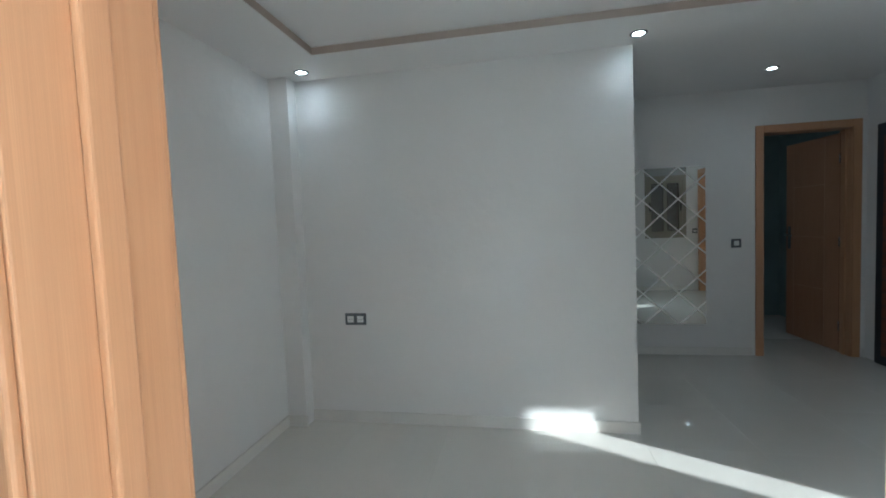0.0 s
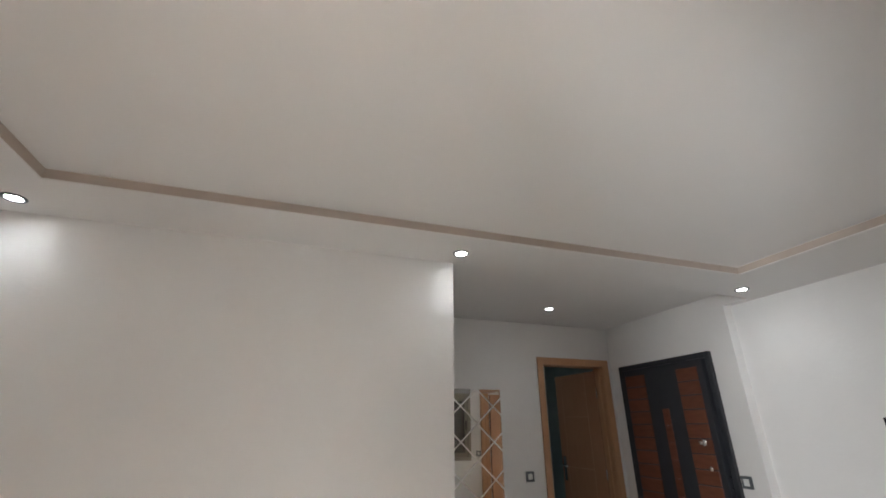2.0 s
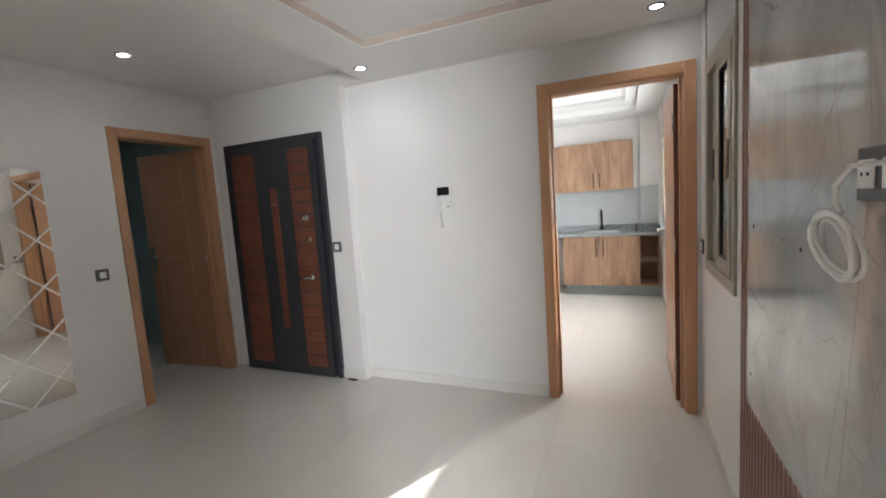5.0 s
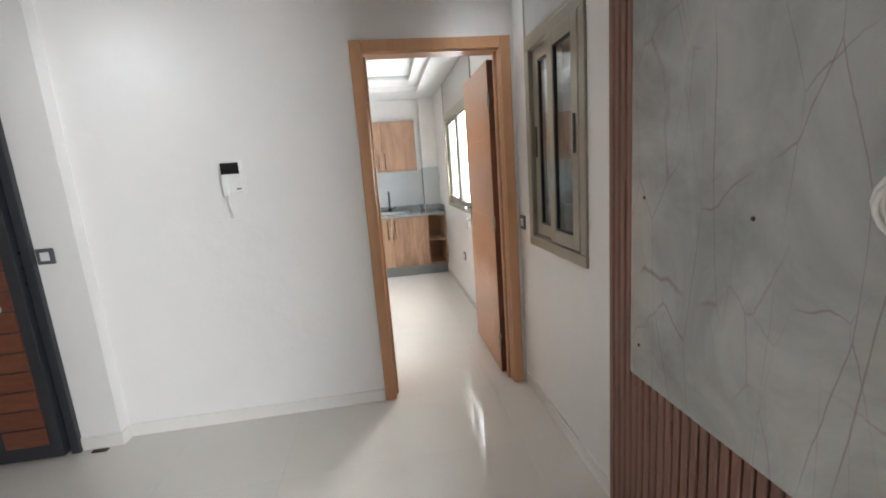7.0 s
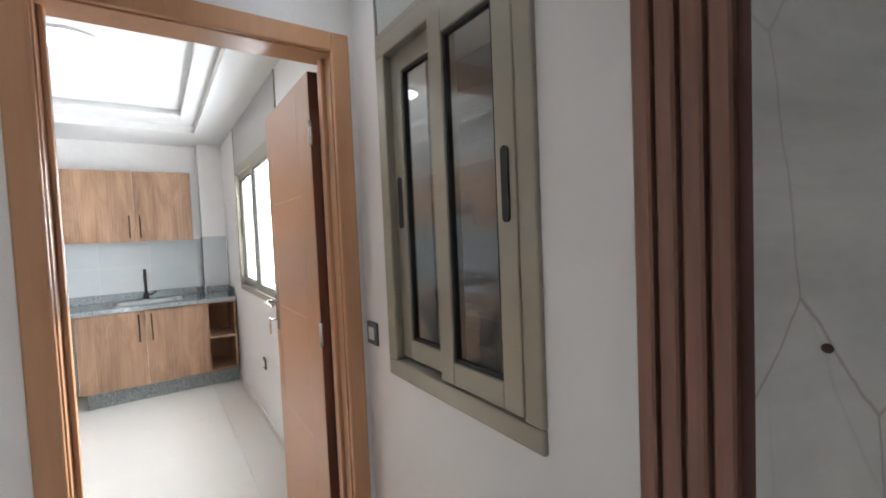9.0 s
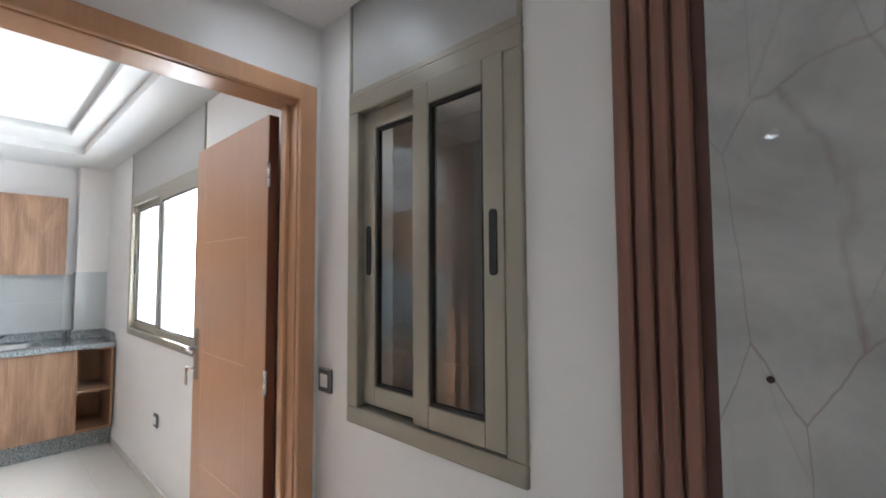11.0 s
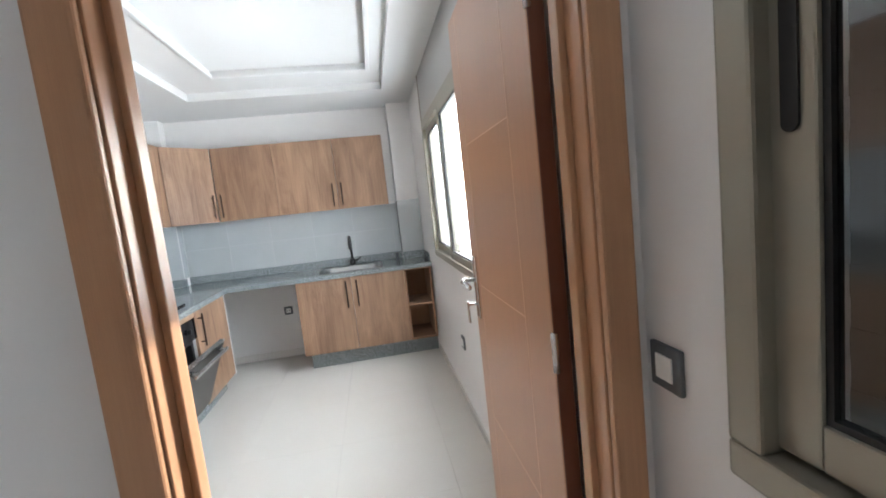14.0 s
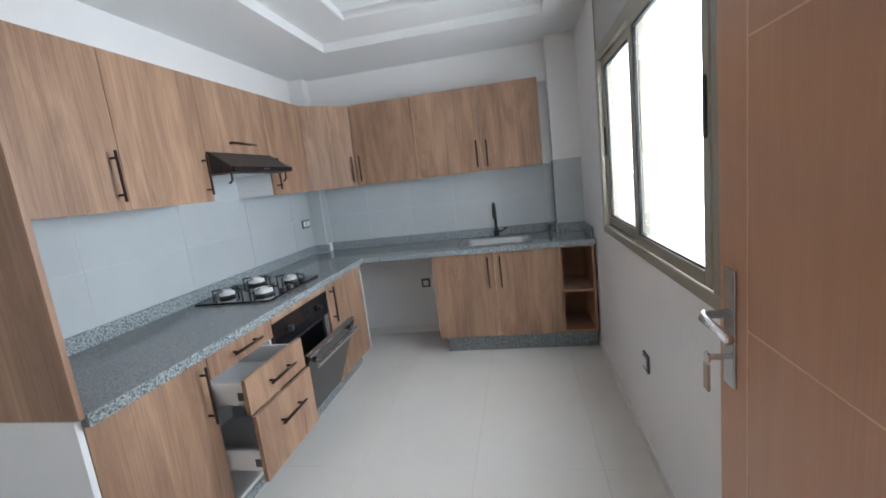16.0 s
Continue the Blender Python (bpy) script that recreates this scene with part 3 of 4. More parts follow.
part("housing", rod((4.49, 1.64, KH + 0.082), (4.49, 1.64, KH + 0.10), 0.145, 40), WHITE, d)
part("diffuser", rod((4.49, 1.64, KH + 0.074), (4.49, 1.64, KH + 0.081), 0.135, 40), LEDPANEL, d, "glowing white diffuser")


# ---------- switches, sockets, intercom ----------
def plate(name, c, normal, w, h, label, keys, category):
    """A wall plate; normal is one of +-x, +-y. keys: offsets along the wall of its inserts."""
    d = thing(name, c, label, category)
    x, y, z = c
    s = 1 if normal[0] == "+" else -1

    def bx(u0, u1, d0, d1, z0, z1, bev=0.0):
        lo, hi = sorted((s * d0, s * d1))
        return box(x + lo, x + hi, y + u0, y + u1, z + z0, z + z1, bev) if normal[1] == "x" else box(x + u0, x + u1, y + lo, y + hi, z + z0, z + z1, bev)
    part("cover", bx(-w / 2, w / 2, 0, 0.010, -h / 2, h / 2, 0.003), GREYPL, d)
    for kx, kw, kind in keys:
        k = part("insert", bx(kx - kw / 2, kx + kw / 2, 0.010, 0.0135, -0.0225, 0.0225, 0.0015), KEYWHITE, d, "white insert")
        if kind == "socket":
            for du in (-0.0095, 0.0095):
                p0 = (x, y + kx + du, z) if normal[1] == "x" else (x + kx + du, y, z)
                ax = Vector((s, 0, 0)) if normal[1] == "x" else Vector((0, s, 0))
                part("hole", rod(Vector(p0) + ax * 0.012, Vector(p0) + ax * 0.0142, 0.0032, 10), GASKET, k)
    return d


sw1 = [(0, 0.042, "key")]
plate("light_switch", (1.905, N - 0.0005, 1.061), "-y", 0.082, 0.082, "dark grey light switch with a white key", sw1, "switch")
plate("light_switch", (HE - 0.0005, 3.265, 1.11), "-x", 0.082, 0.082, "dark grey light switch with a white key", sw1, "switch")
plate("light_switch", (2.963, S + 0.0005, 1.055), "+y", 0.078, 0.082, "dark grey light switch with a white key", sw1, "switch")
plate("double_socket", (-1.192, A - 0.0005, 0.724), "-y", 0.150, 0.080, "dark grey double wall socket with white inserts", [(-0.035, 0.045, "socket"), (0.035, 0.045, "socket")], "socket")
plate("wall_socket", (KE - 0.0005, 2.13, 0.475), "-x", 0.082, 0.082, "dark grey wall socket with a white insert", [(0, 0.045, "socket")], "socket")
plate("wall_socket", (4.95, KS - 0.0045, 0.47), "+y", 0.078, 0.085, "dark grey blank plate low under the window", [(0, 0.045, "key")], "socket")
plate("double_socket", (6.51, KN - 0.0085, 1.15), "-y", 0.13, 0.075, "dark grey double wall socket with white inserts", [(-0.03, 0.045, "socket"), (0.03, 0.045, "socket")], "socket")
plate("wall_socket", (4.31, KN - 0.0085, 1.17), "-y", 0.08, 0.08, "dark grey wall socket on the tiled wall", [(0, 0.045, "socket")], "socket")
plate("double_socket", (1.62, 6.2995, 1.14), "-y", 0.13, 0.08, "dark grey double socket on teal tiles", [(-0.03, 0.045, "socket"), (0.03, 0.045, "socket")], "socket")

ic = thing("video_intercom", (E, 2.315, 1.34), "white wall intercom with a black screen, its cord hanging", "intercom")
part("body", box(E - 0.032, E - 0.0005, 2.262, 2.372, 1.355, 1.525, 0.006), KEYWHITE, ic)
part("screen", box(E - 0.036, E - 0.031, 2.275, 2.368, 1.46, 1.52, 0.002), SCREEN, ic, "black glass screen")
part("button", box(E - 0.035, E - 0.031, 2.275, 2.30, 1.375, 1.383, 0.001), GREYPL, ic, "grey call button")
part("handset", box(E - 0.052, E - 0.03, 2.338, 2.368, 1.35, 1.455, 0.008), KEYWHITE, ic, "white slim handset")
part("cord", tube([(E - 0.02, 2.352, 1.36), (E - 0.022, 2.354, 1.31), (E - 0.024, 2.349, 1.27), (E - 0.016, 2.346, 1.245), (E - 0.012, 2.352, 1.225), (E - 0.012, 2.357, 1.26)], 0.006, 8), CABLE, ic, "short coiled cord", True)

# ---------- diamond mirror in the hall ----------
mir = thing("wall_mirror", (1.25, N, 0.30), "tall hall mirror divided into diamonds by fine lines", "mirror")
MX0, MX1, MZ0, MZ1 = 0.85, 1.65, 0.295, 1.797
part("backing", box(MX0, MX1, N - 0.004, N - 0.0005, MZ0, MZ1), BEVELM, mir, "silver backing edge")


def clip_poly(poly, x0, x1, z0, z1):
    for ax, lim, sg in ((0, x0, 1), (0, x1, -1), (1, z0, 1), (1, z1, -1)):
        out = []
        for i, p in enumerate(poly):
            q = poly[(i + 1) % len(poly)]
            dp, dq = sg * (p[ax] - lim), sg * (q[ax] - lim)
            if dp >= 0:
                out.append(p)
            if dp * dq < 0:
                f = dp / (dp - dq)
                out.append((p[0] + f * (q[0] - p[0]), p[1] + f * (q[1] - p[1])))
        poly = out
        if len(poly) < 3:
            return []
    return poly


DW, DH = 0.32, 0.30
for r in range(-1, 12):
    for c in range(-1, 4):
        cx, cz = MX0 + 0.08 + c * DW + (DW / 2 if r % 2 else 0), MZ0 + r * DH / 2
        f = 0.94
        poly = clip_poly([(cx - DW / 2 * f, cz), (cx, cz - DH / 2 * f), (cx + DW / 2 * f, cz), (cx, cz + DH / 2 * f)], MX0 + 0.004, MX1 - 0.004, MZ0 + 0.004, MZ1 - 0.004)
        if len(poly) >= 3:
            part("pane", prism(poly, "y", N - 0.008, N - 0.004), MIRROR, mir)

# ---------- marble media wall ----------
mw = thing("media_wall_panel", (1.3, S, 0), "grey veined marble media panel framed by walnut slats", "wall panel")
PX0, PX1 = 0.69, 1.930
part("backing", box(PX0, PX1 - 0.005, S, S + 0.016, 0.0, H - 0.001), WALNUT_D, mw, "dark walnut backing")
part("marble_edge", box(PX0 - 0.006, PX0, S + 0.0005, S + 0.024, 0.0, H - 0.001), MARBLE, mw, "grey marble edge strip")
part("marble_slab", box(0.815, 1.768, S + 0.016, S + 0.046, 0.675, H - 0.0015, 0.002), MARBLE, mw, "polished grey marble slab with brown veins")


def slat(x, w, z0, z1, dep=0.016):
    poly = [(x, S + 0.016), (x + w, S + 0.016), (x + w, S + 0.016 + dep * 0.75), (x + w - 0.004, S + 0.016 + dep), (x + 0.004, S + 0.016 + dep), (x, S + 0.016 + dep * 0.75)]
    return prism(poly, "z", z0, z1)


PITCH = 0.036
k = 0
x = PX1 - 0.028
while x > PX0 - 0.001:
    full = x > 1.770 or x + 0.028 < 0.818
    part("slat", slat(x, 0.028, 0.0, H - 0.002 if full else 0.672), WALNUT, mw)
    x -= PITCH
for sx, sz in ((1.315, 1.245), (0.90, 1.235), (0.895, 0.80), (1.70, 1.27), (1.72, 0.79)):
    part("screw_hole", rod((sx, S + 0.0455, sz), (sx, S + 0.048, sz), 0.0055, 12), BRONZE, mw, "dark screw head", True)
ms = plate("double_socket", (0.972, S + 0.0465, 1.405), "+y", 0.145, 0.084, "dark grey double socket on the marble panel", [(0.037, 0.05, "socket"), (-0.037, 0.05, "socket")], "socket")
coil = [(0.945, S + 0.06, 1.42), (0.946, S + 0.10, 1.418), (0.955, S + 0.115, 1.39), (0.965, S + 0.11, 1.365), (0.975, S + 0.10, 1.35)]
for i in range(4 * 18):
    u = 2 * math.pi * i / 18 + 1.2
    rr = 0.047 + 0.007 * math.sin(i * 0.23)
    coil.append((0.992 + 1.02 * rr * math.cos(u), S + 0.10 + 0.013 * math.sin(i * 0.37) + 0.25 * rr * math.cos(u), 1.295 + 1.06 * rr * math.sin(u)))
tagged(part("white_cable", tube(coil, 0.0042, 8), CABLE, None, smooth=True), "white cable coiled and hanging from the media socket", "cable")

# ---------- washroom glimpse ----------
van = thing("vanity_unit", (1.55, 5.5, 0.35), "white washroom vanity with a dark edge under a basin", "vanity")
part("cabinet", box(1.35, 2.02, 5.35, 5.85, 0.42, 0.86, 0.004), WHITE, van)
part("side_panel", box(2.02, 2.04, 5.35, 5.85, 0.40, 0.87, 0.002), BLACK, van, "dark side panel")
part("basin", box(1.35, 2.06, 5.32, 5.87, 0.87, 0.94, 0.015), ENAMEL, van, "white ceramic basin")


# ---------- kitchen ----------
def bar_handle(parent, a, b, out):
    """A round bar handle from a to b, standing off by out."""
    a, b, o = Vector(a), Vector(b), Vector(out)
    h = part("handle", tube([a + o, b + o], 0.0065, 10), BRONZE, parent, "dark bronze bar handle", True)
    for f in (0.14, 0.86):
        q = a.lerp(b, f)
        part("post", rod(q, q + o, 0.005, 8), BRONZE, h)


CT, CB = 0.862, 0.822          # worktop top and underside
BF = 2.50                      # face of the cooker-side base doors
BX = 6.153                     # face of the sink-side base doors
# cooker-side base units
u = thing("base_cabinet", (4.11, 2.75, 0.12), "knotty oak base cabinet with one door", "cabinet", "kitchen base cabinets")
part("body", boxes([(3.905, 3.921, BF + 0.02, KN - 0.002, 0.12, CB), (4.385, 4.40, BF + 0.02, KN - 0.002, 0.12, CB), (3.921, 4.385, BF + 0.02, KN - 0.002, 0.12, 0.136)]), WHITE, u, "white carcass")
dr = part("door", box(3.908, 4.398, BF, BF + 0.019, 0.13, CB - 0.004, 0.0015), OAK, u)
bar_handle(dr, (4.355, BF, 0.55), (4.355, BF, 0.79), (0, -0.032, 0))

u = thing("drawer_unit", (4.63, 2.75, 0.12), "knotty oak drawer unit with two drawers pulled out", "cabinet", "kitchen base cabinets")
DX0, DX1 = 4.403, 4.862
part("body", boxes([(DX0, DX0 + 0.014, BF + 0.02, KN - 0.002, 0.12, CB), (DX1 - 0.014, DX1, BF + 0.02, KN - 0.002, 0.12, CB), (DX0 + 0.014, DX1 - 0.014, BF + 0.02, KN - 0.002, 0.12, 0.136), (DX0 + 0.014, DX1 - 0.014, KN - 0.02, KN - 0.002, 0.136, CB)]), WHITE, u, "white carcass")
for z0, z1, pull in ((0.712, CB - 0.004, 0.0), (0.552, 0.705, 0.15), (0.25, 0.546, 0.17)):
    yf = BF - pull
    f = part("drawer", box(DX0 + 0.002, DX1 - 0.002, yf, yf + 0.019, z0, z1, 0.0015), OAK, u)
    if pull:
        zb = z0 + 0.035
        part("tray", boxes([(DX0 + 0.022, DX0 + 0.034, yf + 0.019, yf + 0.48, zb, zb + 0.095), (DX1 - 0.034, DX1 - 0.022, yf + 0.019, yf + 0.48, zb, zb + 0.095), (DX0 + 0.034, DX1 - 0.034, yf + 0.019, yf + 0.48, zb, zb + 0.012), (DX0 + 0.034, DX1 - 0.034, yf + 0.468, yf + 0.48, zb + 0.012, zb + 0.095)], 0.001), WHITE, f, "light grey metal drawer box")
        part("clip", box(DX0 + 0.019, DX0 + 0.022, yf + 0.025, yf + 0.06, zb + 0.02, zb + 0.055, 0.001), GREYPL, f, "dark front clip")
    zc = (z0 + z1) / 2 + (0.04 if z1 - z0 > 0.2 else 0.0)
    bar_handle(f, (DX0 + 0.13, yf, zc), (DX1 - 0.13, yf, zc), (0, -0.032, 0))

ov = thing("built_in_oven", (5.18, 2.75, 0.14), "black built-in oven with its door hanging half open", "oven")
OX0, OX1 = 4.882, 5.478
part("cavity", boxes([(OX0, OX1, BF + 0.03, KN - 0.05, 0.14, 0.17), (OX0, OX1, BF + 0.03, KN - 0.05, 0.60, 0.63), (OX0, OX0 + 0.03, BF + 0.03, KN - 0.05, 0.17, 0.60), (OX1 - 0.03, OX1, BF + 0.03, KN - 0.05, 0.17, 0.60), (OX0 + 0.03, OX1 - 0.03, KN - 0.07, KN - 0.05, 0.17, 0.60)]), BLACK, ov, "black enamel cavity")
part("rack", boxes([(OX0 + 0.03, OX1 - 0.03, BF + 0.06 + i * 0.05, BF + 0.064 + i * 0.05, 0.36, 0.364) for i in range(9)]), STEEL, ov, "steel wire rack")
cp = part("control_panel", box(OX0 - 0.012, OX1 + 0.012, BF + 0.0, BF + 0.03, 0.632, 0.775, 0.003), BLACKGLASS, ov, "black glass control panel")
for kx in (OX0 + 0.13, OX1 - 0.12):
    part("knob", rod((kx, BF - 0.022, 0.705), (kx, BF, 0.705), 0.018, 18), BLACK, cp, "black round knob", True)
part("display", box(5.12, 5.24, BF - 0.0015, BF, 0.685, 0.73), SCREEN, cp)
ang = radians(20.5)
ca, sa = math.cos(ang), math.sin(ang)


def tilt(bm):
    bmesh.ops.rotate(bm, cent=(0, BF, 0.155), matrix=Matrix.Rotation(ang, 3, "X"), verts=bm.verts[:])
    return bm


od = part("door", tilt(box(OX0 - 0.01, OX1 + 0.01, BF - 0.012, BF + 0.018, 0.155, 0.625, 0.003)), BLACKGLASS, ov, "black glass oven door")
part("handle", tilt(boxes([(OX0 + 0.02, OX1 - 0.02, BF - 0.060, BF - 0.040, 0.565, 0.59), (OX0 + 0.05, OX0 + 0.075, BF - 0.040, BF - 0.012, 0.567, 0.588), (OX1 - 0.075, OX1 - 0.05, BF - 0.040, BF - 0.012, 0.567, 0.588)], 0.004)), STEEL, od, "brushed steel bar handle")
part("trim", tilt(box(OX0 - 0.008, OX1 + 0.008, BF - 0.013, BF + 0.016, 0.612, 0.626, 0.002)), STEEL, od, "steel top trim")
part("inner_glass", tilt(box(OX0 + 0.08, OX1 - 0.08, BF + 0.018, BF + 0.021, 0.22, 0.56, 0.001)), GREYPL, od, "grey inner glass")
tagged(part("oven_filler", boxes([(4.866, 5.494, BF, BF + 0.019, 0.779, CB - 0.004), (4.864, 4.867, BF + 0.02, KN - 0.05, 0.12, CB)], 0.001), OAK), "knotty oak strip above the oven", "filler panel")

u = thing("base_cabinet", (5.75, 2.75, 0.12), "narrow knotty oak base cabinet beside the oven", "cabinet", "kitchen base cabinets")
part("body", boxes([(5.497, 5.512, BF + 0.02, KN - 0.002, 0.12, CB), (5.512, 6.102, BF + 0.02, KN - 0.002, 0.12, 0.136), (6.102, 6.12, BF, KN - 0.002, 0.12, CB)]), WHITE, u, "white carcass side")
dr = part("door", box(5.499, 6.10, BF, BF + 0.019, 0.13, CB - 0.004, 0.0015), OAK, u)
bar_handle(dr, (5.545, BF, 0.55), (5.545, BF, 0.79), (0, -0.032, 0))
tagged(part("plinth", box(3.905, 6.10, BF + 0.085, BF + 0.105, 0, 0.118, 0.002), GRANITE), "speckled grey granite plinth", "plinth")
# tall side panel rising from the worktop to the wall units
tagged(part("end_panel", box(3.885, 3.903, 2.48, KN - 0.0005, CT - 0.01, 2.085, 0.0015), OAK), "knotty oak end panel standing on the worktop's end", "end panel")
tagged(part("white_end_panel", box(3.885, 3.904, BF - 0.0, KN - 0.0005, 0, CT - 0.012, 0.0015), WHITE), "white melamine end panel under the oak panel", "end panel")

# sink-side base units
u = thing("sink_cabinet", (6.45, 1.44, 0.155), "knotty oak sink cabinet with two doors", "cabinet", "kitchen base cabinets")
part("body", boxes([(BX + 0.02, KE - 0.002, 0.962, 0.978, 0.155, CB), (BX + 0.02, KE - 0.002, 1.905, 1.921, 0.155, CB), (BX + 0.02, KE - 0.002, 0.978, 1.905, 0.155, 0.171)]), WHITE, u, "white carcass")
for y0, y1, hy in ((0.963, 1.440, 1.395), (1.443, 1.921, 1.488)):
    dr = part("door", box(BX, BX + 0.019, y0, y1, 0.155, CB - 0.004, 0.0015), OAK, u)
    bar_handle(dr, (BX, hy, 0.55), (BX, hy, 0.79), (-0.032, 0, 0))
u = thing("open_shelf_unit", (6.45, 0.84, 0.155), "narrow open oak shelf unit, empty", "shelf", "kitchen base cabinets")
part("body", boxes([(BX, KE - 0.15, 0.712, 0.728, 0.155, CB), (BX, KE - 0.15, 0.944, 0.960, 0.155, CB), (BX, KE - 0.15, 0.728, 0.944, 0.155, 0.173), (KE - 0.16, KE - 0.15, 0.728, 0.944, 0.173, CB), (BX, KE - 0.16, 0.728, 0.944, CB - 0.018, CB)]), OAK_IN, u)
part("shelf", box(BX + 0.004, KE - 0.16, 0.728, 0.944, 0.468, 0.486), OAK, u, "oak middle shelf")
tagged(part("plinth", box(BX + 0.10, BX + 0.12, 0.706, 1.885, 0, 0.152, 0.002), GRANITE), "speckled grey granite plinth", "plinth")

# worktop: an L of granite with a hole for the sink, and its upstand
wt = thing("worktop", (5.3, 2.75, CB), "speckled grey granite L-shaped worktop with a low upstand", "worktop")
WY = 2.475
SX0, SX1, SY0, SY1 = 6.235, 6.595, 1.16, 1.70
part("slab", boxes([(3.904, 6.13, WY, KN - 0.001, CB, CT)], 0.004), GRANITE_TOP, wt)
part("edge", box(3.905, 6.126, WY - 0.004, WY - 0.0002, CB + 0.001, CT - 0.001, 0.0008), GRANITE, wt, "pale speckled front edge")
part("edge", box(6.126, 6.13, 0.706, WY - 0.0045, CB + 0.001, CT - 0.001, 0.0008), GRANITE, wt, "pale speckled front edge")
part("slab", boxes([(6.1302, SX0, 0.704, KN - 0.001, CB, CT), (SX1, KE - 0.001, 0.925, 2.985, CB, CT), (SX1, 6.598, 0.704, 0.925, CB, CT), (SX0, SX1, 0.704, SY0, CB, CT), (SX0, SX1, SY1, KN - 0.001, CB, CT)]), GRANITE_TOP, wt)
UP = 0.935
part("upstand", boxes([(3.904, 6.628, KN - 0.021, KN - 0.001, CT, UP)], 0.002), GRANITE, wt)
part("upstand", boxes([(6.628, 6.63 - 0.0005, 2.97, KN - 0.022, CT, UP), (6.61, 6.6295, 2.972, KN - 0.022, CT, UP), (KE - 0.021, KE - 0.001, 0.922, 2.985, CT, UP), (6.578, 6.598, 0.705, 0.925, CT, UP), (6.22, 6.577, 0.702, 0.716, CT, UP)], 0.002), GRANITE, wt)

sk = thing("kitchen_sink", (6.41, 1.43, 0.70), "inset stainless steel sink bowl", "sink")
rim = bmesh.new()


def rrect(x0, x1, y0, y1, z, r, n=6):
    pts = []
    for cx, cy, a0 in ((x1 - r, y1 - r, 0), (x0 + r, y1 - r, 90), (x0 + r, y0 + r, 180), (x1 - r, y0 + r, 270)):
        for i in range(n + 1):
            a = radians(a0 + 90 * i / n)
            pts.append((cx + r * math.cos(a), cy + r * math.sin(a), z))
    return pts


rings = [rrect(SX0 - 0.022, SX1 + 0.022, SY0 - 0.022, SY1 + 0.022, CT + 0.001, 0.06), rrect(SX0 - 0.018, SX1 + 0.018, SY0 - 0.018, SY1 + 0.018, CT + 0.006, 0.06), rrect(SX0 + 0.012, SX1 - 0.012, SY0 + 0.012, SY1 - 0.012, CT + 0.004, 0.06), rrect(SX0 + 0.022, SX1 - 0.022, SY0 + 0.022, SY1 - 0.022, CT - 0.01, 0.06), rrect(SX0 + 0.03, SX1 - 0.03, SY0 + 0.03, SY1 - 0.03, CT - 0.15, 0.06), rrect(SX0 + 0.06, SX1 - 0.06, SY0 + 0.06, SY1 - 0.06, CT - 0.165, 0.05)]
rv = [[rim.verts.new(p) for p in r] for r in rings]
for a, b in zip(rv, rv[1:]):
    for i in range(len(a)):
        rim.faces.new((a[i], a[(i + 1) % len(a)], b[(i + 1) % len(a)], b[i]))
rim.faces.new(rv[-1])
part("bowl", rim, SINKSTEEL, sk, smooth=True)
part("drain", rod((6.41, 1.43, CT - 0.166), (6.41, 1.43, CT - 0.158), 0.04, 20), CHROME, sk, "chrome drain")
fc = thing("kitchen_tap", (6.655, 1.43, CT), "matt black swan-neck kitchen tap", "tap")
part("base", rod((6.655, 1.43, CT), (6.655, 1.43, CT + 0.06), 0.024, 18), BLACK, fc, smooth=True)
part("spout", tube([(6.655, 1.43, CT + 0.05), (6.655, 1.43, CT + 0.22)] + [(6.585 + 0.07 * math.cos(a), 1.43, CT + 0.22 + 0.07 * math.sin(a)) for a in [math.pi * i / 10 for i in range(1, 11)]] + [(6.515, 1.43, CT + 0.17)], 0.0125, 12), BLACK, fc, smooth=True)
part("lever", tube([(6.655, 1.41, CT + 0.04), (6.655, 1.37, CT + 0.05), (6.65, 1.345, CT + 0.075)], 0.007, 8), BLACK, fc, "black side lever", True)
tagged(part("sealant_bottle", rod((6.62, 0.98, CT), (6.62, 0.98, CT + 0.07), 0.016, 14), GREYPL), "small dark cylinder standing on the worktop", "bottle")

# hob
hb = thing("gas_hob", (5.27, 2.79, CT), "black gas hob with four white burner caps", "hob")
part("glass_top", box(5.00, 5.57, 2.575, 3.045, CT + 0.001, CT + 0.012, 0.003), BLACKGLASS, hb)
for bx_, by_, r in ((5.13, 2.69, 0.050), (5.13, 2.93, 0.042), (5.42, 2.69, 0.040), (5.42, 2.93, 0.050)):
    bn = part("burner", rod((bx_, by_, CT + 0.012), (bx_, by_, CT + 0.026), r * 1.05, 24), BLACK, hb, smooth=False)
    part("cap", rod((bx_, by_, CT + 0.026), (bx_, by_, CT + 0.052), r, 24, r2=r * 0.94), ENAMEL, bn, "white wrapped burner cap")
    for kx, ky in ((1, 0), (-1, 0), (0, 1), (0, -1)):
        a0 = Vector((bx_ + kx * 0.095, by_ + ky * 0.095, CT + 0.012))
        part("pan_support", tube([a0, a0 + Vector((0, 0, 0.042)), (bx_ + kx * 0.06, by_ + ky * 0.06, CT + 0.056), (bx_ + kx * 0.035, by_ + ky * 0.035, CT + 0.056)], 0.0045, 6), BLACK, hb)
for i in range(4):
    part("knob", rod((5.17 + i * 0.075, 2.600, CT + 0.012), (5.17 + i * 0.075, 2.600, CT + 0.034), 0.015, 14), BLACK, hb, smooth=False)

# wall units
UB, UT = 1.434, 2.088
UF = 2.83


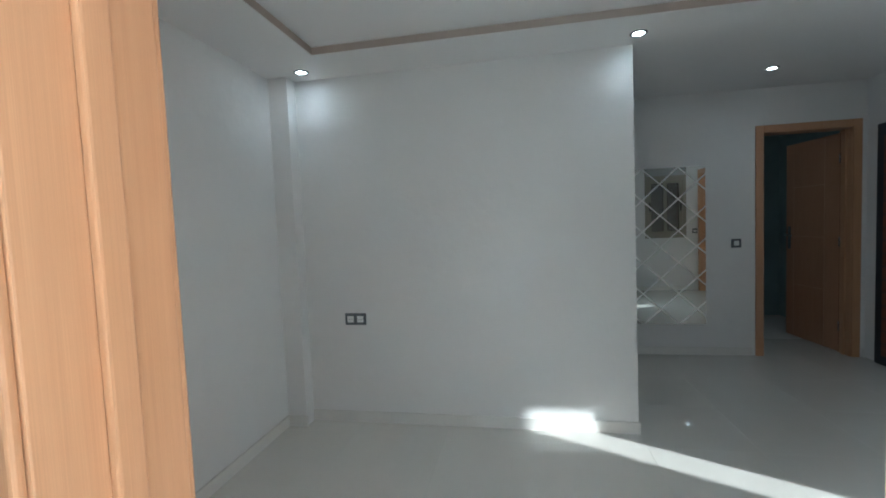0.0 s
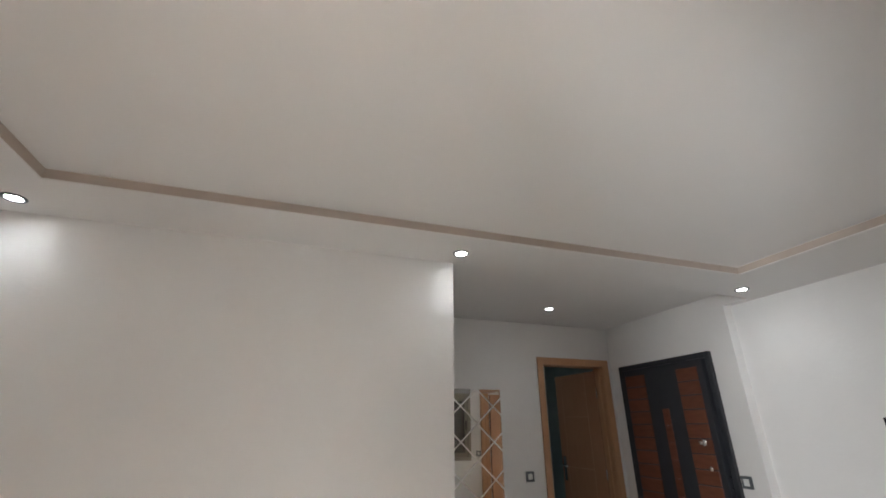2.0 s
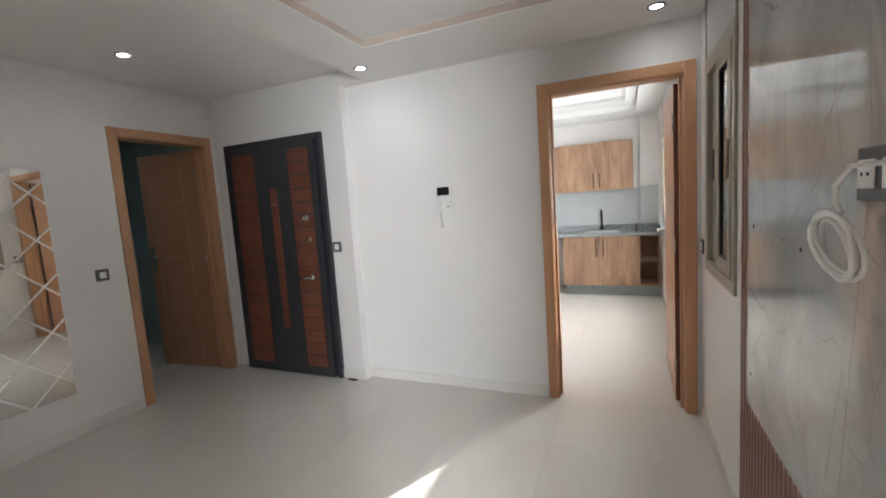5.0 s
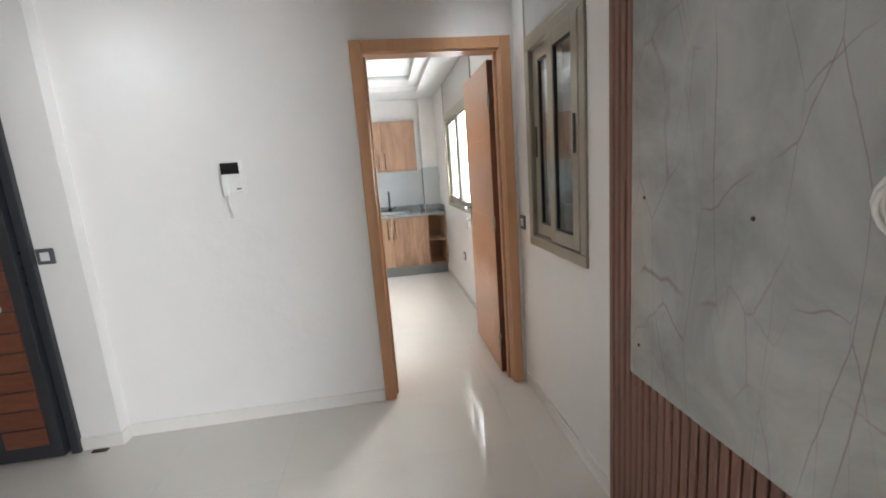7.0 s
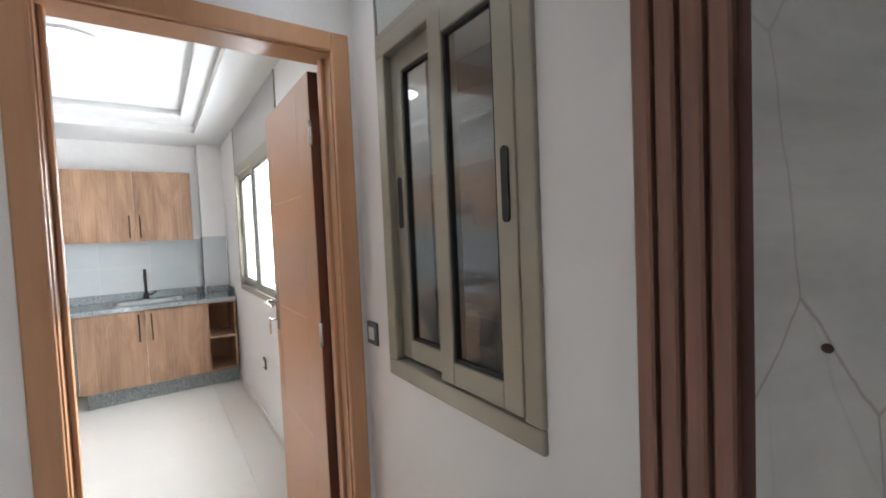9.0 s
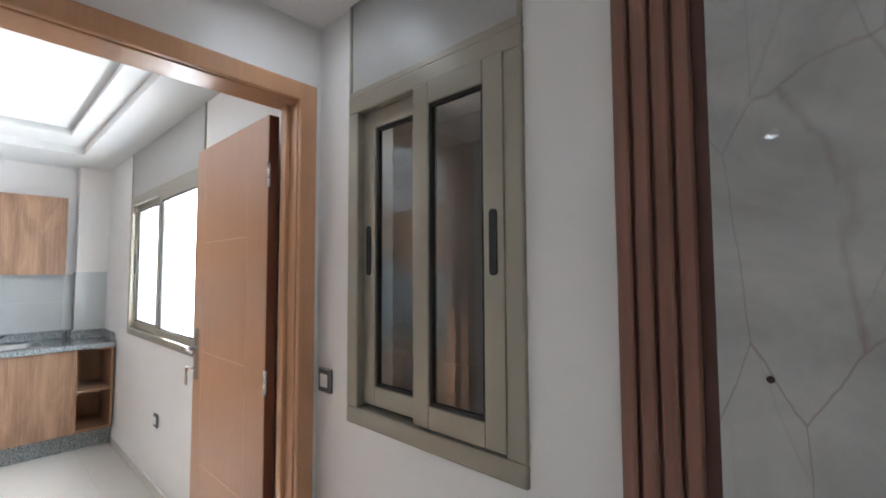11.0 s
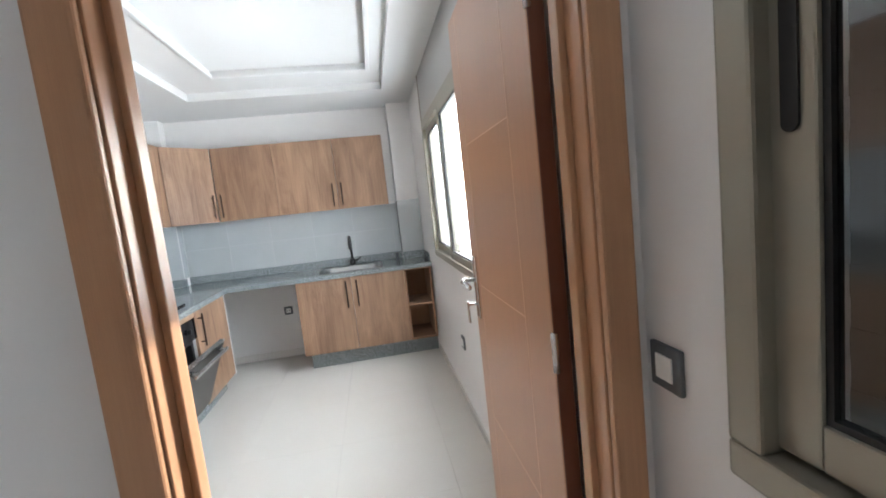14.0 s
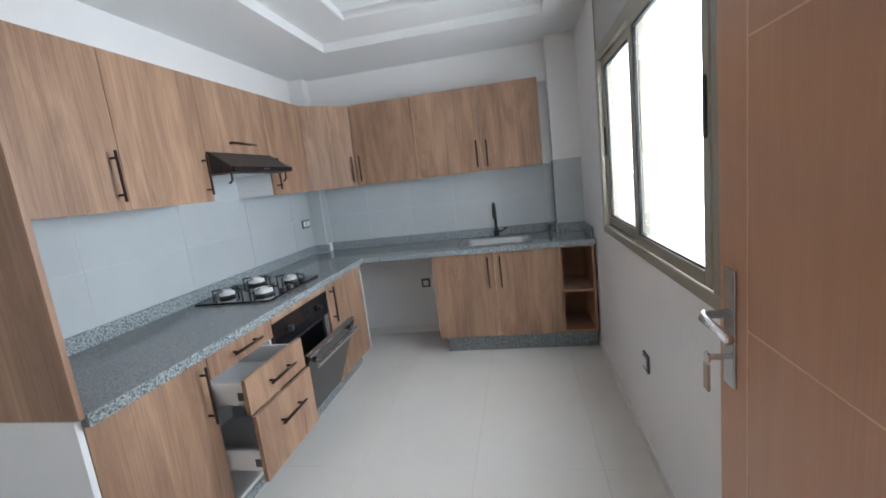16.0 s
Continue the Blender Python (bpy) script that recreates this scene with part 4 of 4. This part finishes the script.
def wall_unit(x0, x1, handle, z0=UB, label="knotty oak wall cabinet with one door"):
    u = thing("wall_cabinet", ((x0 + x1) / 2, KN, z0), label, "cabinet", "kitchen wall cabinets")
    part("body", box(x0 + 0.001, x1 - 0.001, UF + 0.0205, KN - 0.0005, z0, UT - 0.002), WHITE, u, "white carcass")
    dr = part("door", box(x0 + 0.0015, x1 - 0.0015, UF, UF + 0.019, z0 - 0.004, UT, 0.0015), OAK, u)
    if handle[0] == "v":
        bar_handle(dr, (handle[1], UF, z0 + 0.03), (handle[1], UF, z0 + 0.24), (0, -0.032, 0))
    else:
        bar_handle(dr, ((x0 + x1) / 2 - 0.12, UF, z0 + 0.05), ((x0 + x1) / 2 + 0.12, UF, z0 + 0.05), (0, -0.032, 0))
    return u


wall_unit(3.904, 4.545, ("v", 4.50))
wall_unit(4.545, 5.06, ("v", 5.02))
wall_unit(5.06, 5.66, ("h",), 1.70, "short knotty oak wall cabinet above the extractor hood")
wall_unit(5.66, 6.17, ("v", 5.70))
cor = thing("corner_wall_cabinet", (6.4, 2.8, UB), "knotty oak corner wall cabinet with a diagonal door", "cabinet", "kitchen wall cabinets")
c0, c1 = Vector((6.172, UF, 0)), Vector((6.468, 2.545, 0))
dv = (c1 - c0).normalized()
nv = Vector((dv.y, -dv.x, 0))
if nv.x > 0:
    nv = -nv
part("body", prism([(6.174, UF + 0.03), (6.47, 2.575), (6.70, 2.575), (6.70, 2.98), (6.62, 2.98), (6.62, KN - 0.002), (6.174, KN - 0.002)], "z", UB, UT - 0.002), WHITE, cor, "white carcass")
p = [c0 + dv * 0.002, c1 - dv * 0.002, c1 - dv * 0.002 - nv * 0.018, c0 + dv * 0.002 - nv * 0.018]
dr = part("door", prism([(v.x, v.y) for v in p], "z", UB - 0.004, UT), OAK, cor)
hp = c1 - dv * 0.045
bar_handle(dr, (hp.x, hp.y, UB + 0.03), (hp.x, hp.y, UB + 0.24), nv * 0.032)
for y0, y1, hy in ((2.02, 2.543, 2.50), (1.475, 2.02, 1.515), (1.007, 1.475, 1.435)):
    u = thing("wall_cabinet", (KE, (y0 + y1) / 2, UB), "knotty oak wall cabinet with one door", "cabinet", "kitchen wall cabinets")
    part("body", box(6.491, KE - 0.0005, y0 + 0.001, y1 - 0.001, UB, UT - 0.002), WHITE, u, "white carcass")
    dr = part("door", box(6.471, 6.49, y0 + 0.0015, y1 - 0.0015, UB - 0.004, UT, 0.0015), OAK, u)
    bar_handle(dr, (6.471, hy, UB + 0.03), (6.471, hy, UB + 0.24), (-0.032, 0, 0))

# extractor hood
hd = thing("extractor_hood", (5.36, 2.85, 1.45), "black slim extractor hood under the short wall cabinet", "extractor hood")
part("canopy", prism([(UF + 0.02, 1.695), (UF - 0.012, 1.692), (2.70, 1.605), (2.685, 1.585), (2.70, 1.570), (KN - 0.14, 1.585), (KN - 0.14, 1.695)], "x", 5.065, 5.655), BLACK, hd, "black sloping canopy")
part("underside", box(5.10, 5.62, 2.73, KN - 0.16, 1.565, 1.571, 0.001), STEEL, hd, "grey filter panel")
part("visor", box(5.063, 5.657, 2.678, 2.692, 1.572, 1.602, 0.003), BLACKGLASS, hd, "glossy front lip")
part("marking", box(5.33, 5.39, 2.6765, 2.6785, 1.585, 1.591), STEEL, hd, "small pale bar of lettering")
for xx in (5.085, 5.635):
    part("bracket", tube([(xx, 2.72, 1.575), (xx, 2.72, 1.53), (xx, 2.74, 1.515)], 0.006, 8), BLACK, hd)

# splashback tiles
sb = tagged(part("splashback", boxes([(3.904, 6.629, KN - 0.0068, KN - 0.0006, UP, 1.58), (KE - 0.0068, KE - 0.0006, 0.922, 2.985, UP, UB), (6.5932, 6.5994, 0.703, 0.92, UP, 1.455)]), JOINT), "pale grey glazed wall tiles with white joints", "tiles", kind="structure")
tx = 3.906
for i in range(6):
    for z0, z1 in ((UP + 0.001, 1.185), (1.188, UB - 0.002)):
        x1 = min(tx + 0.597, 6.627)
        if x1 > tx:
            part("tile", box(tx, x1, KN - 0.0085, KN - 0.006, z0, z1, 0.001), SPLASH, sb)
    tx += 0.60
part("tile", box(5.063, 5.657, KN - 0.0085, KN - 0.006, UB + 0.001, 1.58, 0.001), SPLASH, sb)
ty = 2.983
for i in range(6):
    for z0, z1 in ((UP + 0.001, 1.185), (1.188, UB - 0.002)):
        y1 = max(ty - 0.397, 0.924)
        if y1 < ty:
            part("tile", box(KE - 0.0085, KE - 0.006, y1, ty, z0, z1, 0.001), SPLASH, sb)
    ty -= 0.40
part("tile", box(6.5915, 6.594, 0.704, 0.919, UP + 0.001, 1.45, 0.001), SPLASH, sb)
for x0, x1, y0, y1 in ((6.60, KE - 0.009, 0.9205, 0.9245), (6.632, KE - 0.009, 2.9855, 2.9895)):
    part("tile", box(x0, x1, y0, y1, UP + 0.001, 1.45, 0.001), SPLASH, sb)
for x0, x1, y0, y1 in ((6.624, 6.6295, 2.992, KN - 0.009),):
    part("tile", box(x0, x1, y0, y1, UP + 0.001, UB - 0.002, 0.001), SPLASH, sb)

# ---------- outside ----------
g = tagged(part("ground", box(-1500, 1500, -1500, 1500, -9.2, -9.0), EARTH), "pale dry ground far below the windows", "ground", kind="structure")

# ---------- floor: polished tiles on one bed ----------
fl = tagged(part("floor", boxes([(W - 0.2, KE + 0.2, S - 0.2, 6.45, -0.2, -0.004), (W - 0.2, 1.8, -2.7, S - 0.2, -0.2, -0.004)]), GROUT), "polished cream porcelain floor tiles with fine joints", "floor", kind="structure")
TS = 0.60
bm = box(0.0004, TS - 0.0004, 0.0004, TS - 0.0004, -0.0035, 0.0)
tile_mesh = mesh_of("tile", bm, FLOOR)
for i in range(-4, 12):
    for j in range(-6, 9):
        x, y = 0.03 + i * TS, 1.53 + (j - 2) * TS - TS
        if x + TS < W or x > KE or y + TS < -2.6 or y > 6.3:
            continue
        if (x > 3.3 and y > KN) or (x > 1.8 and y + TS < 0.5):
            continue
        o = new("tile", tile_mesh)
        o.parent = fl
        o.location = (x, y, 0)
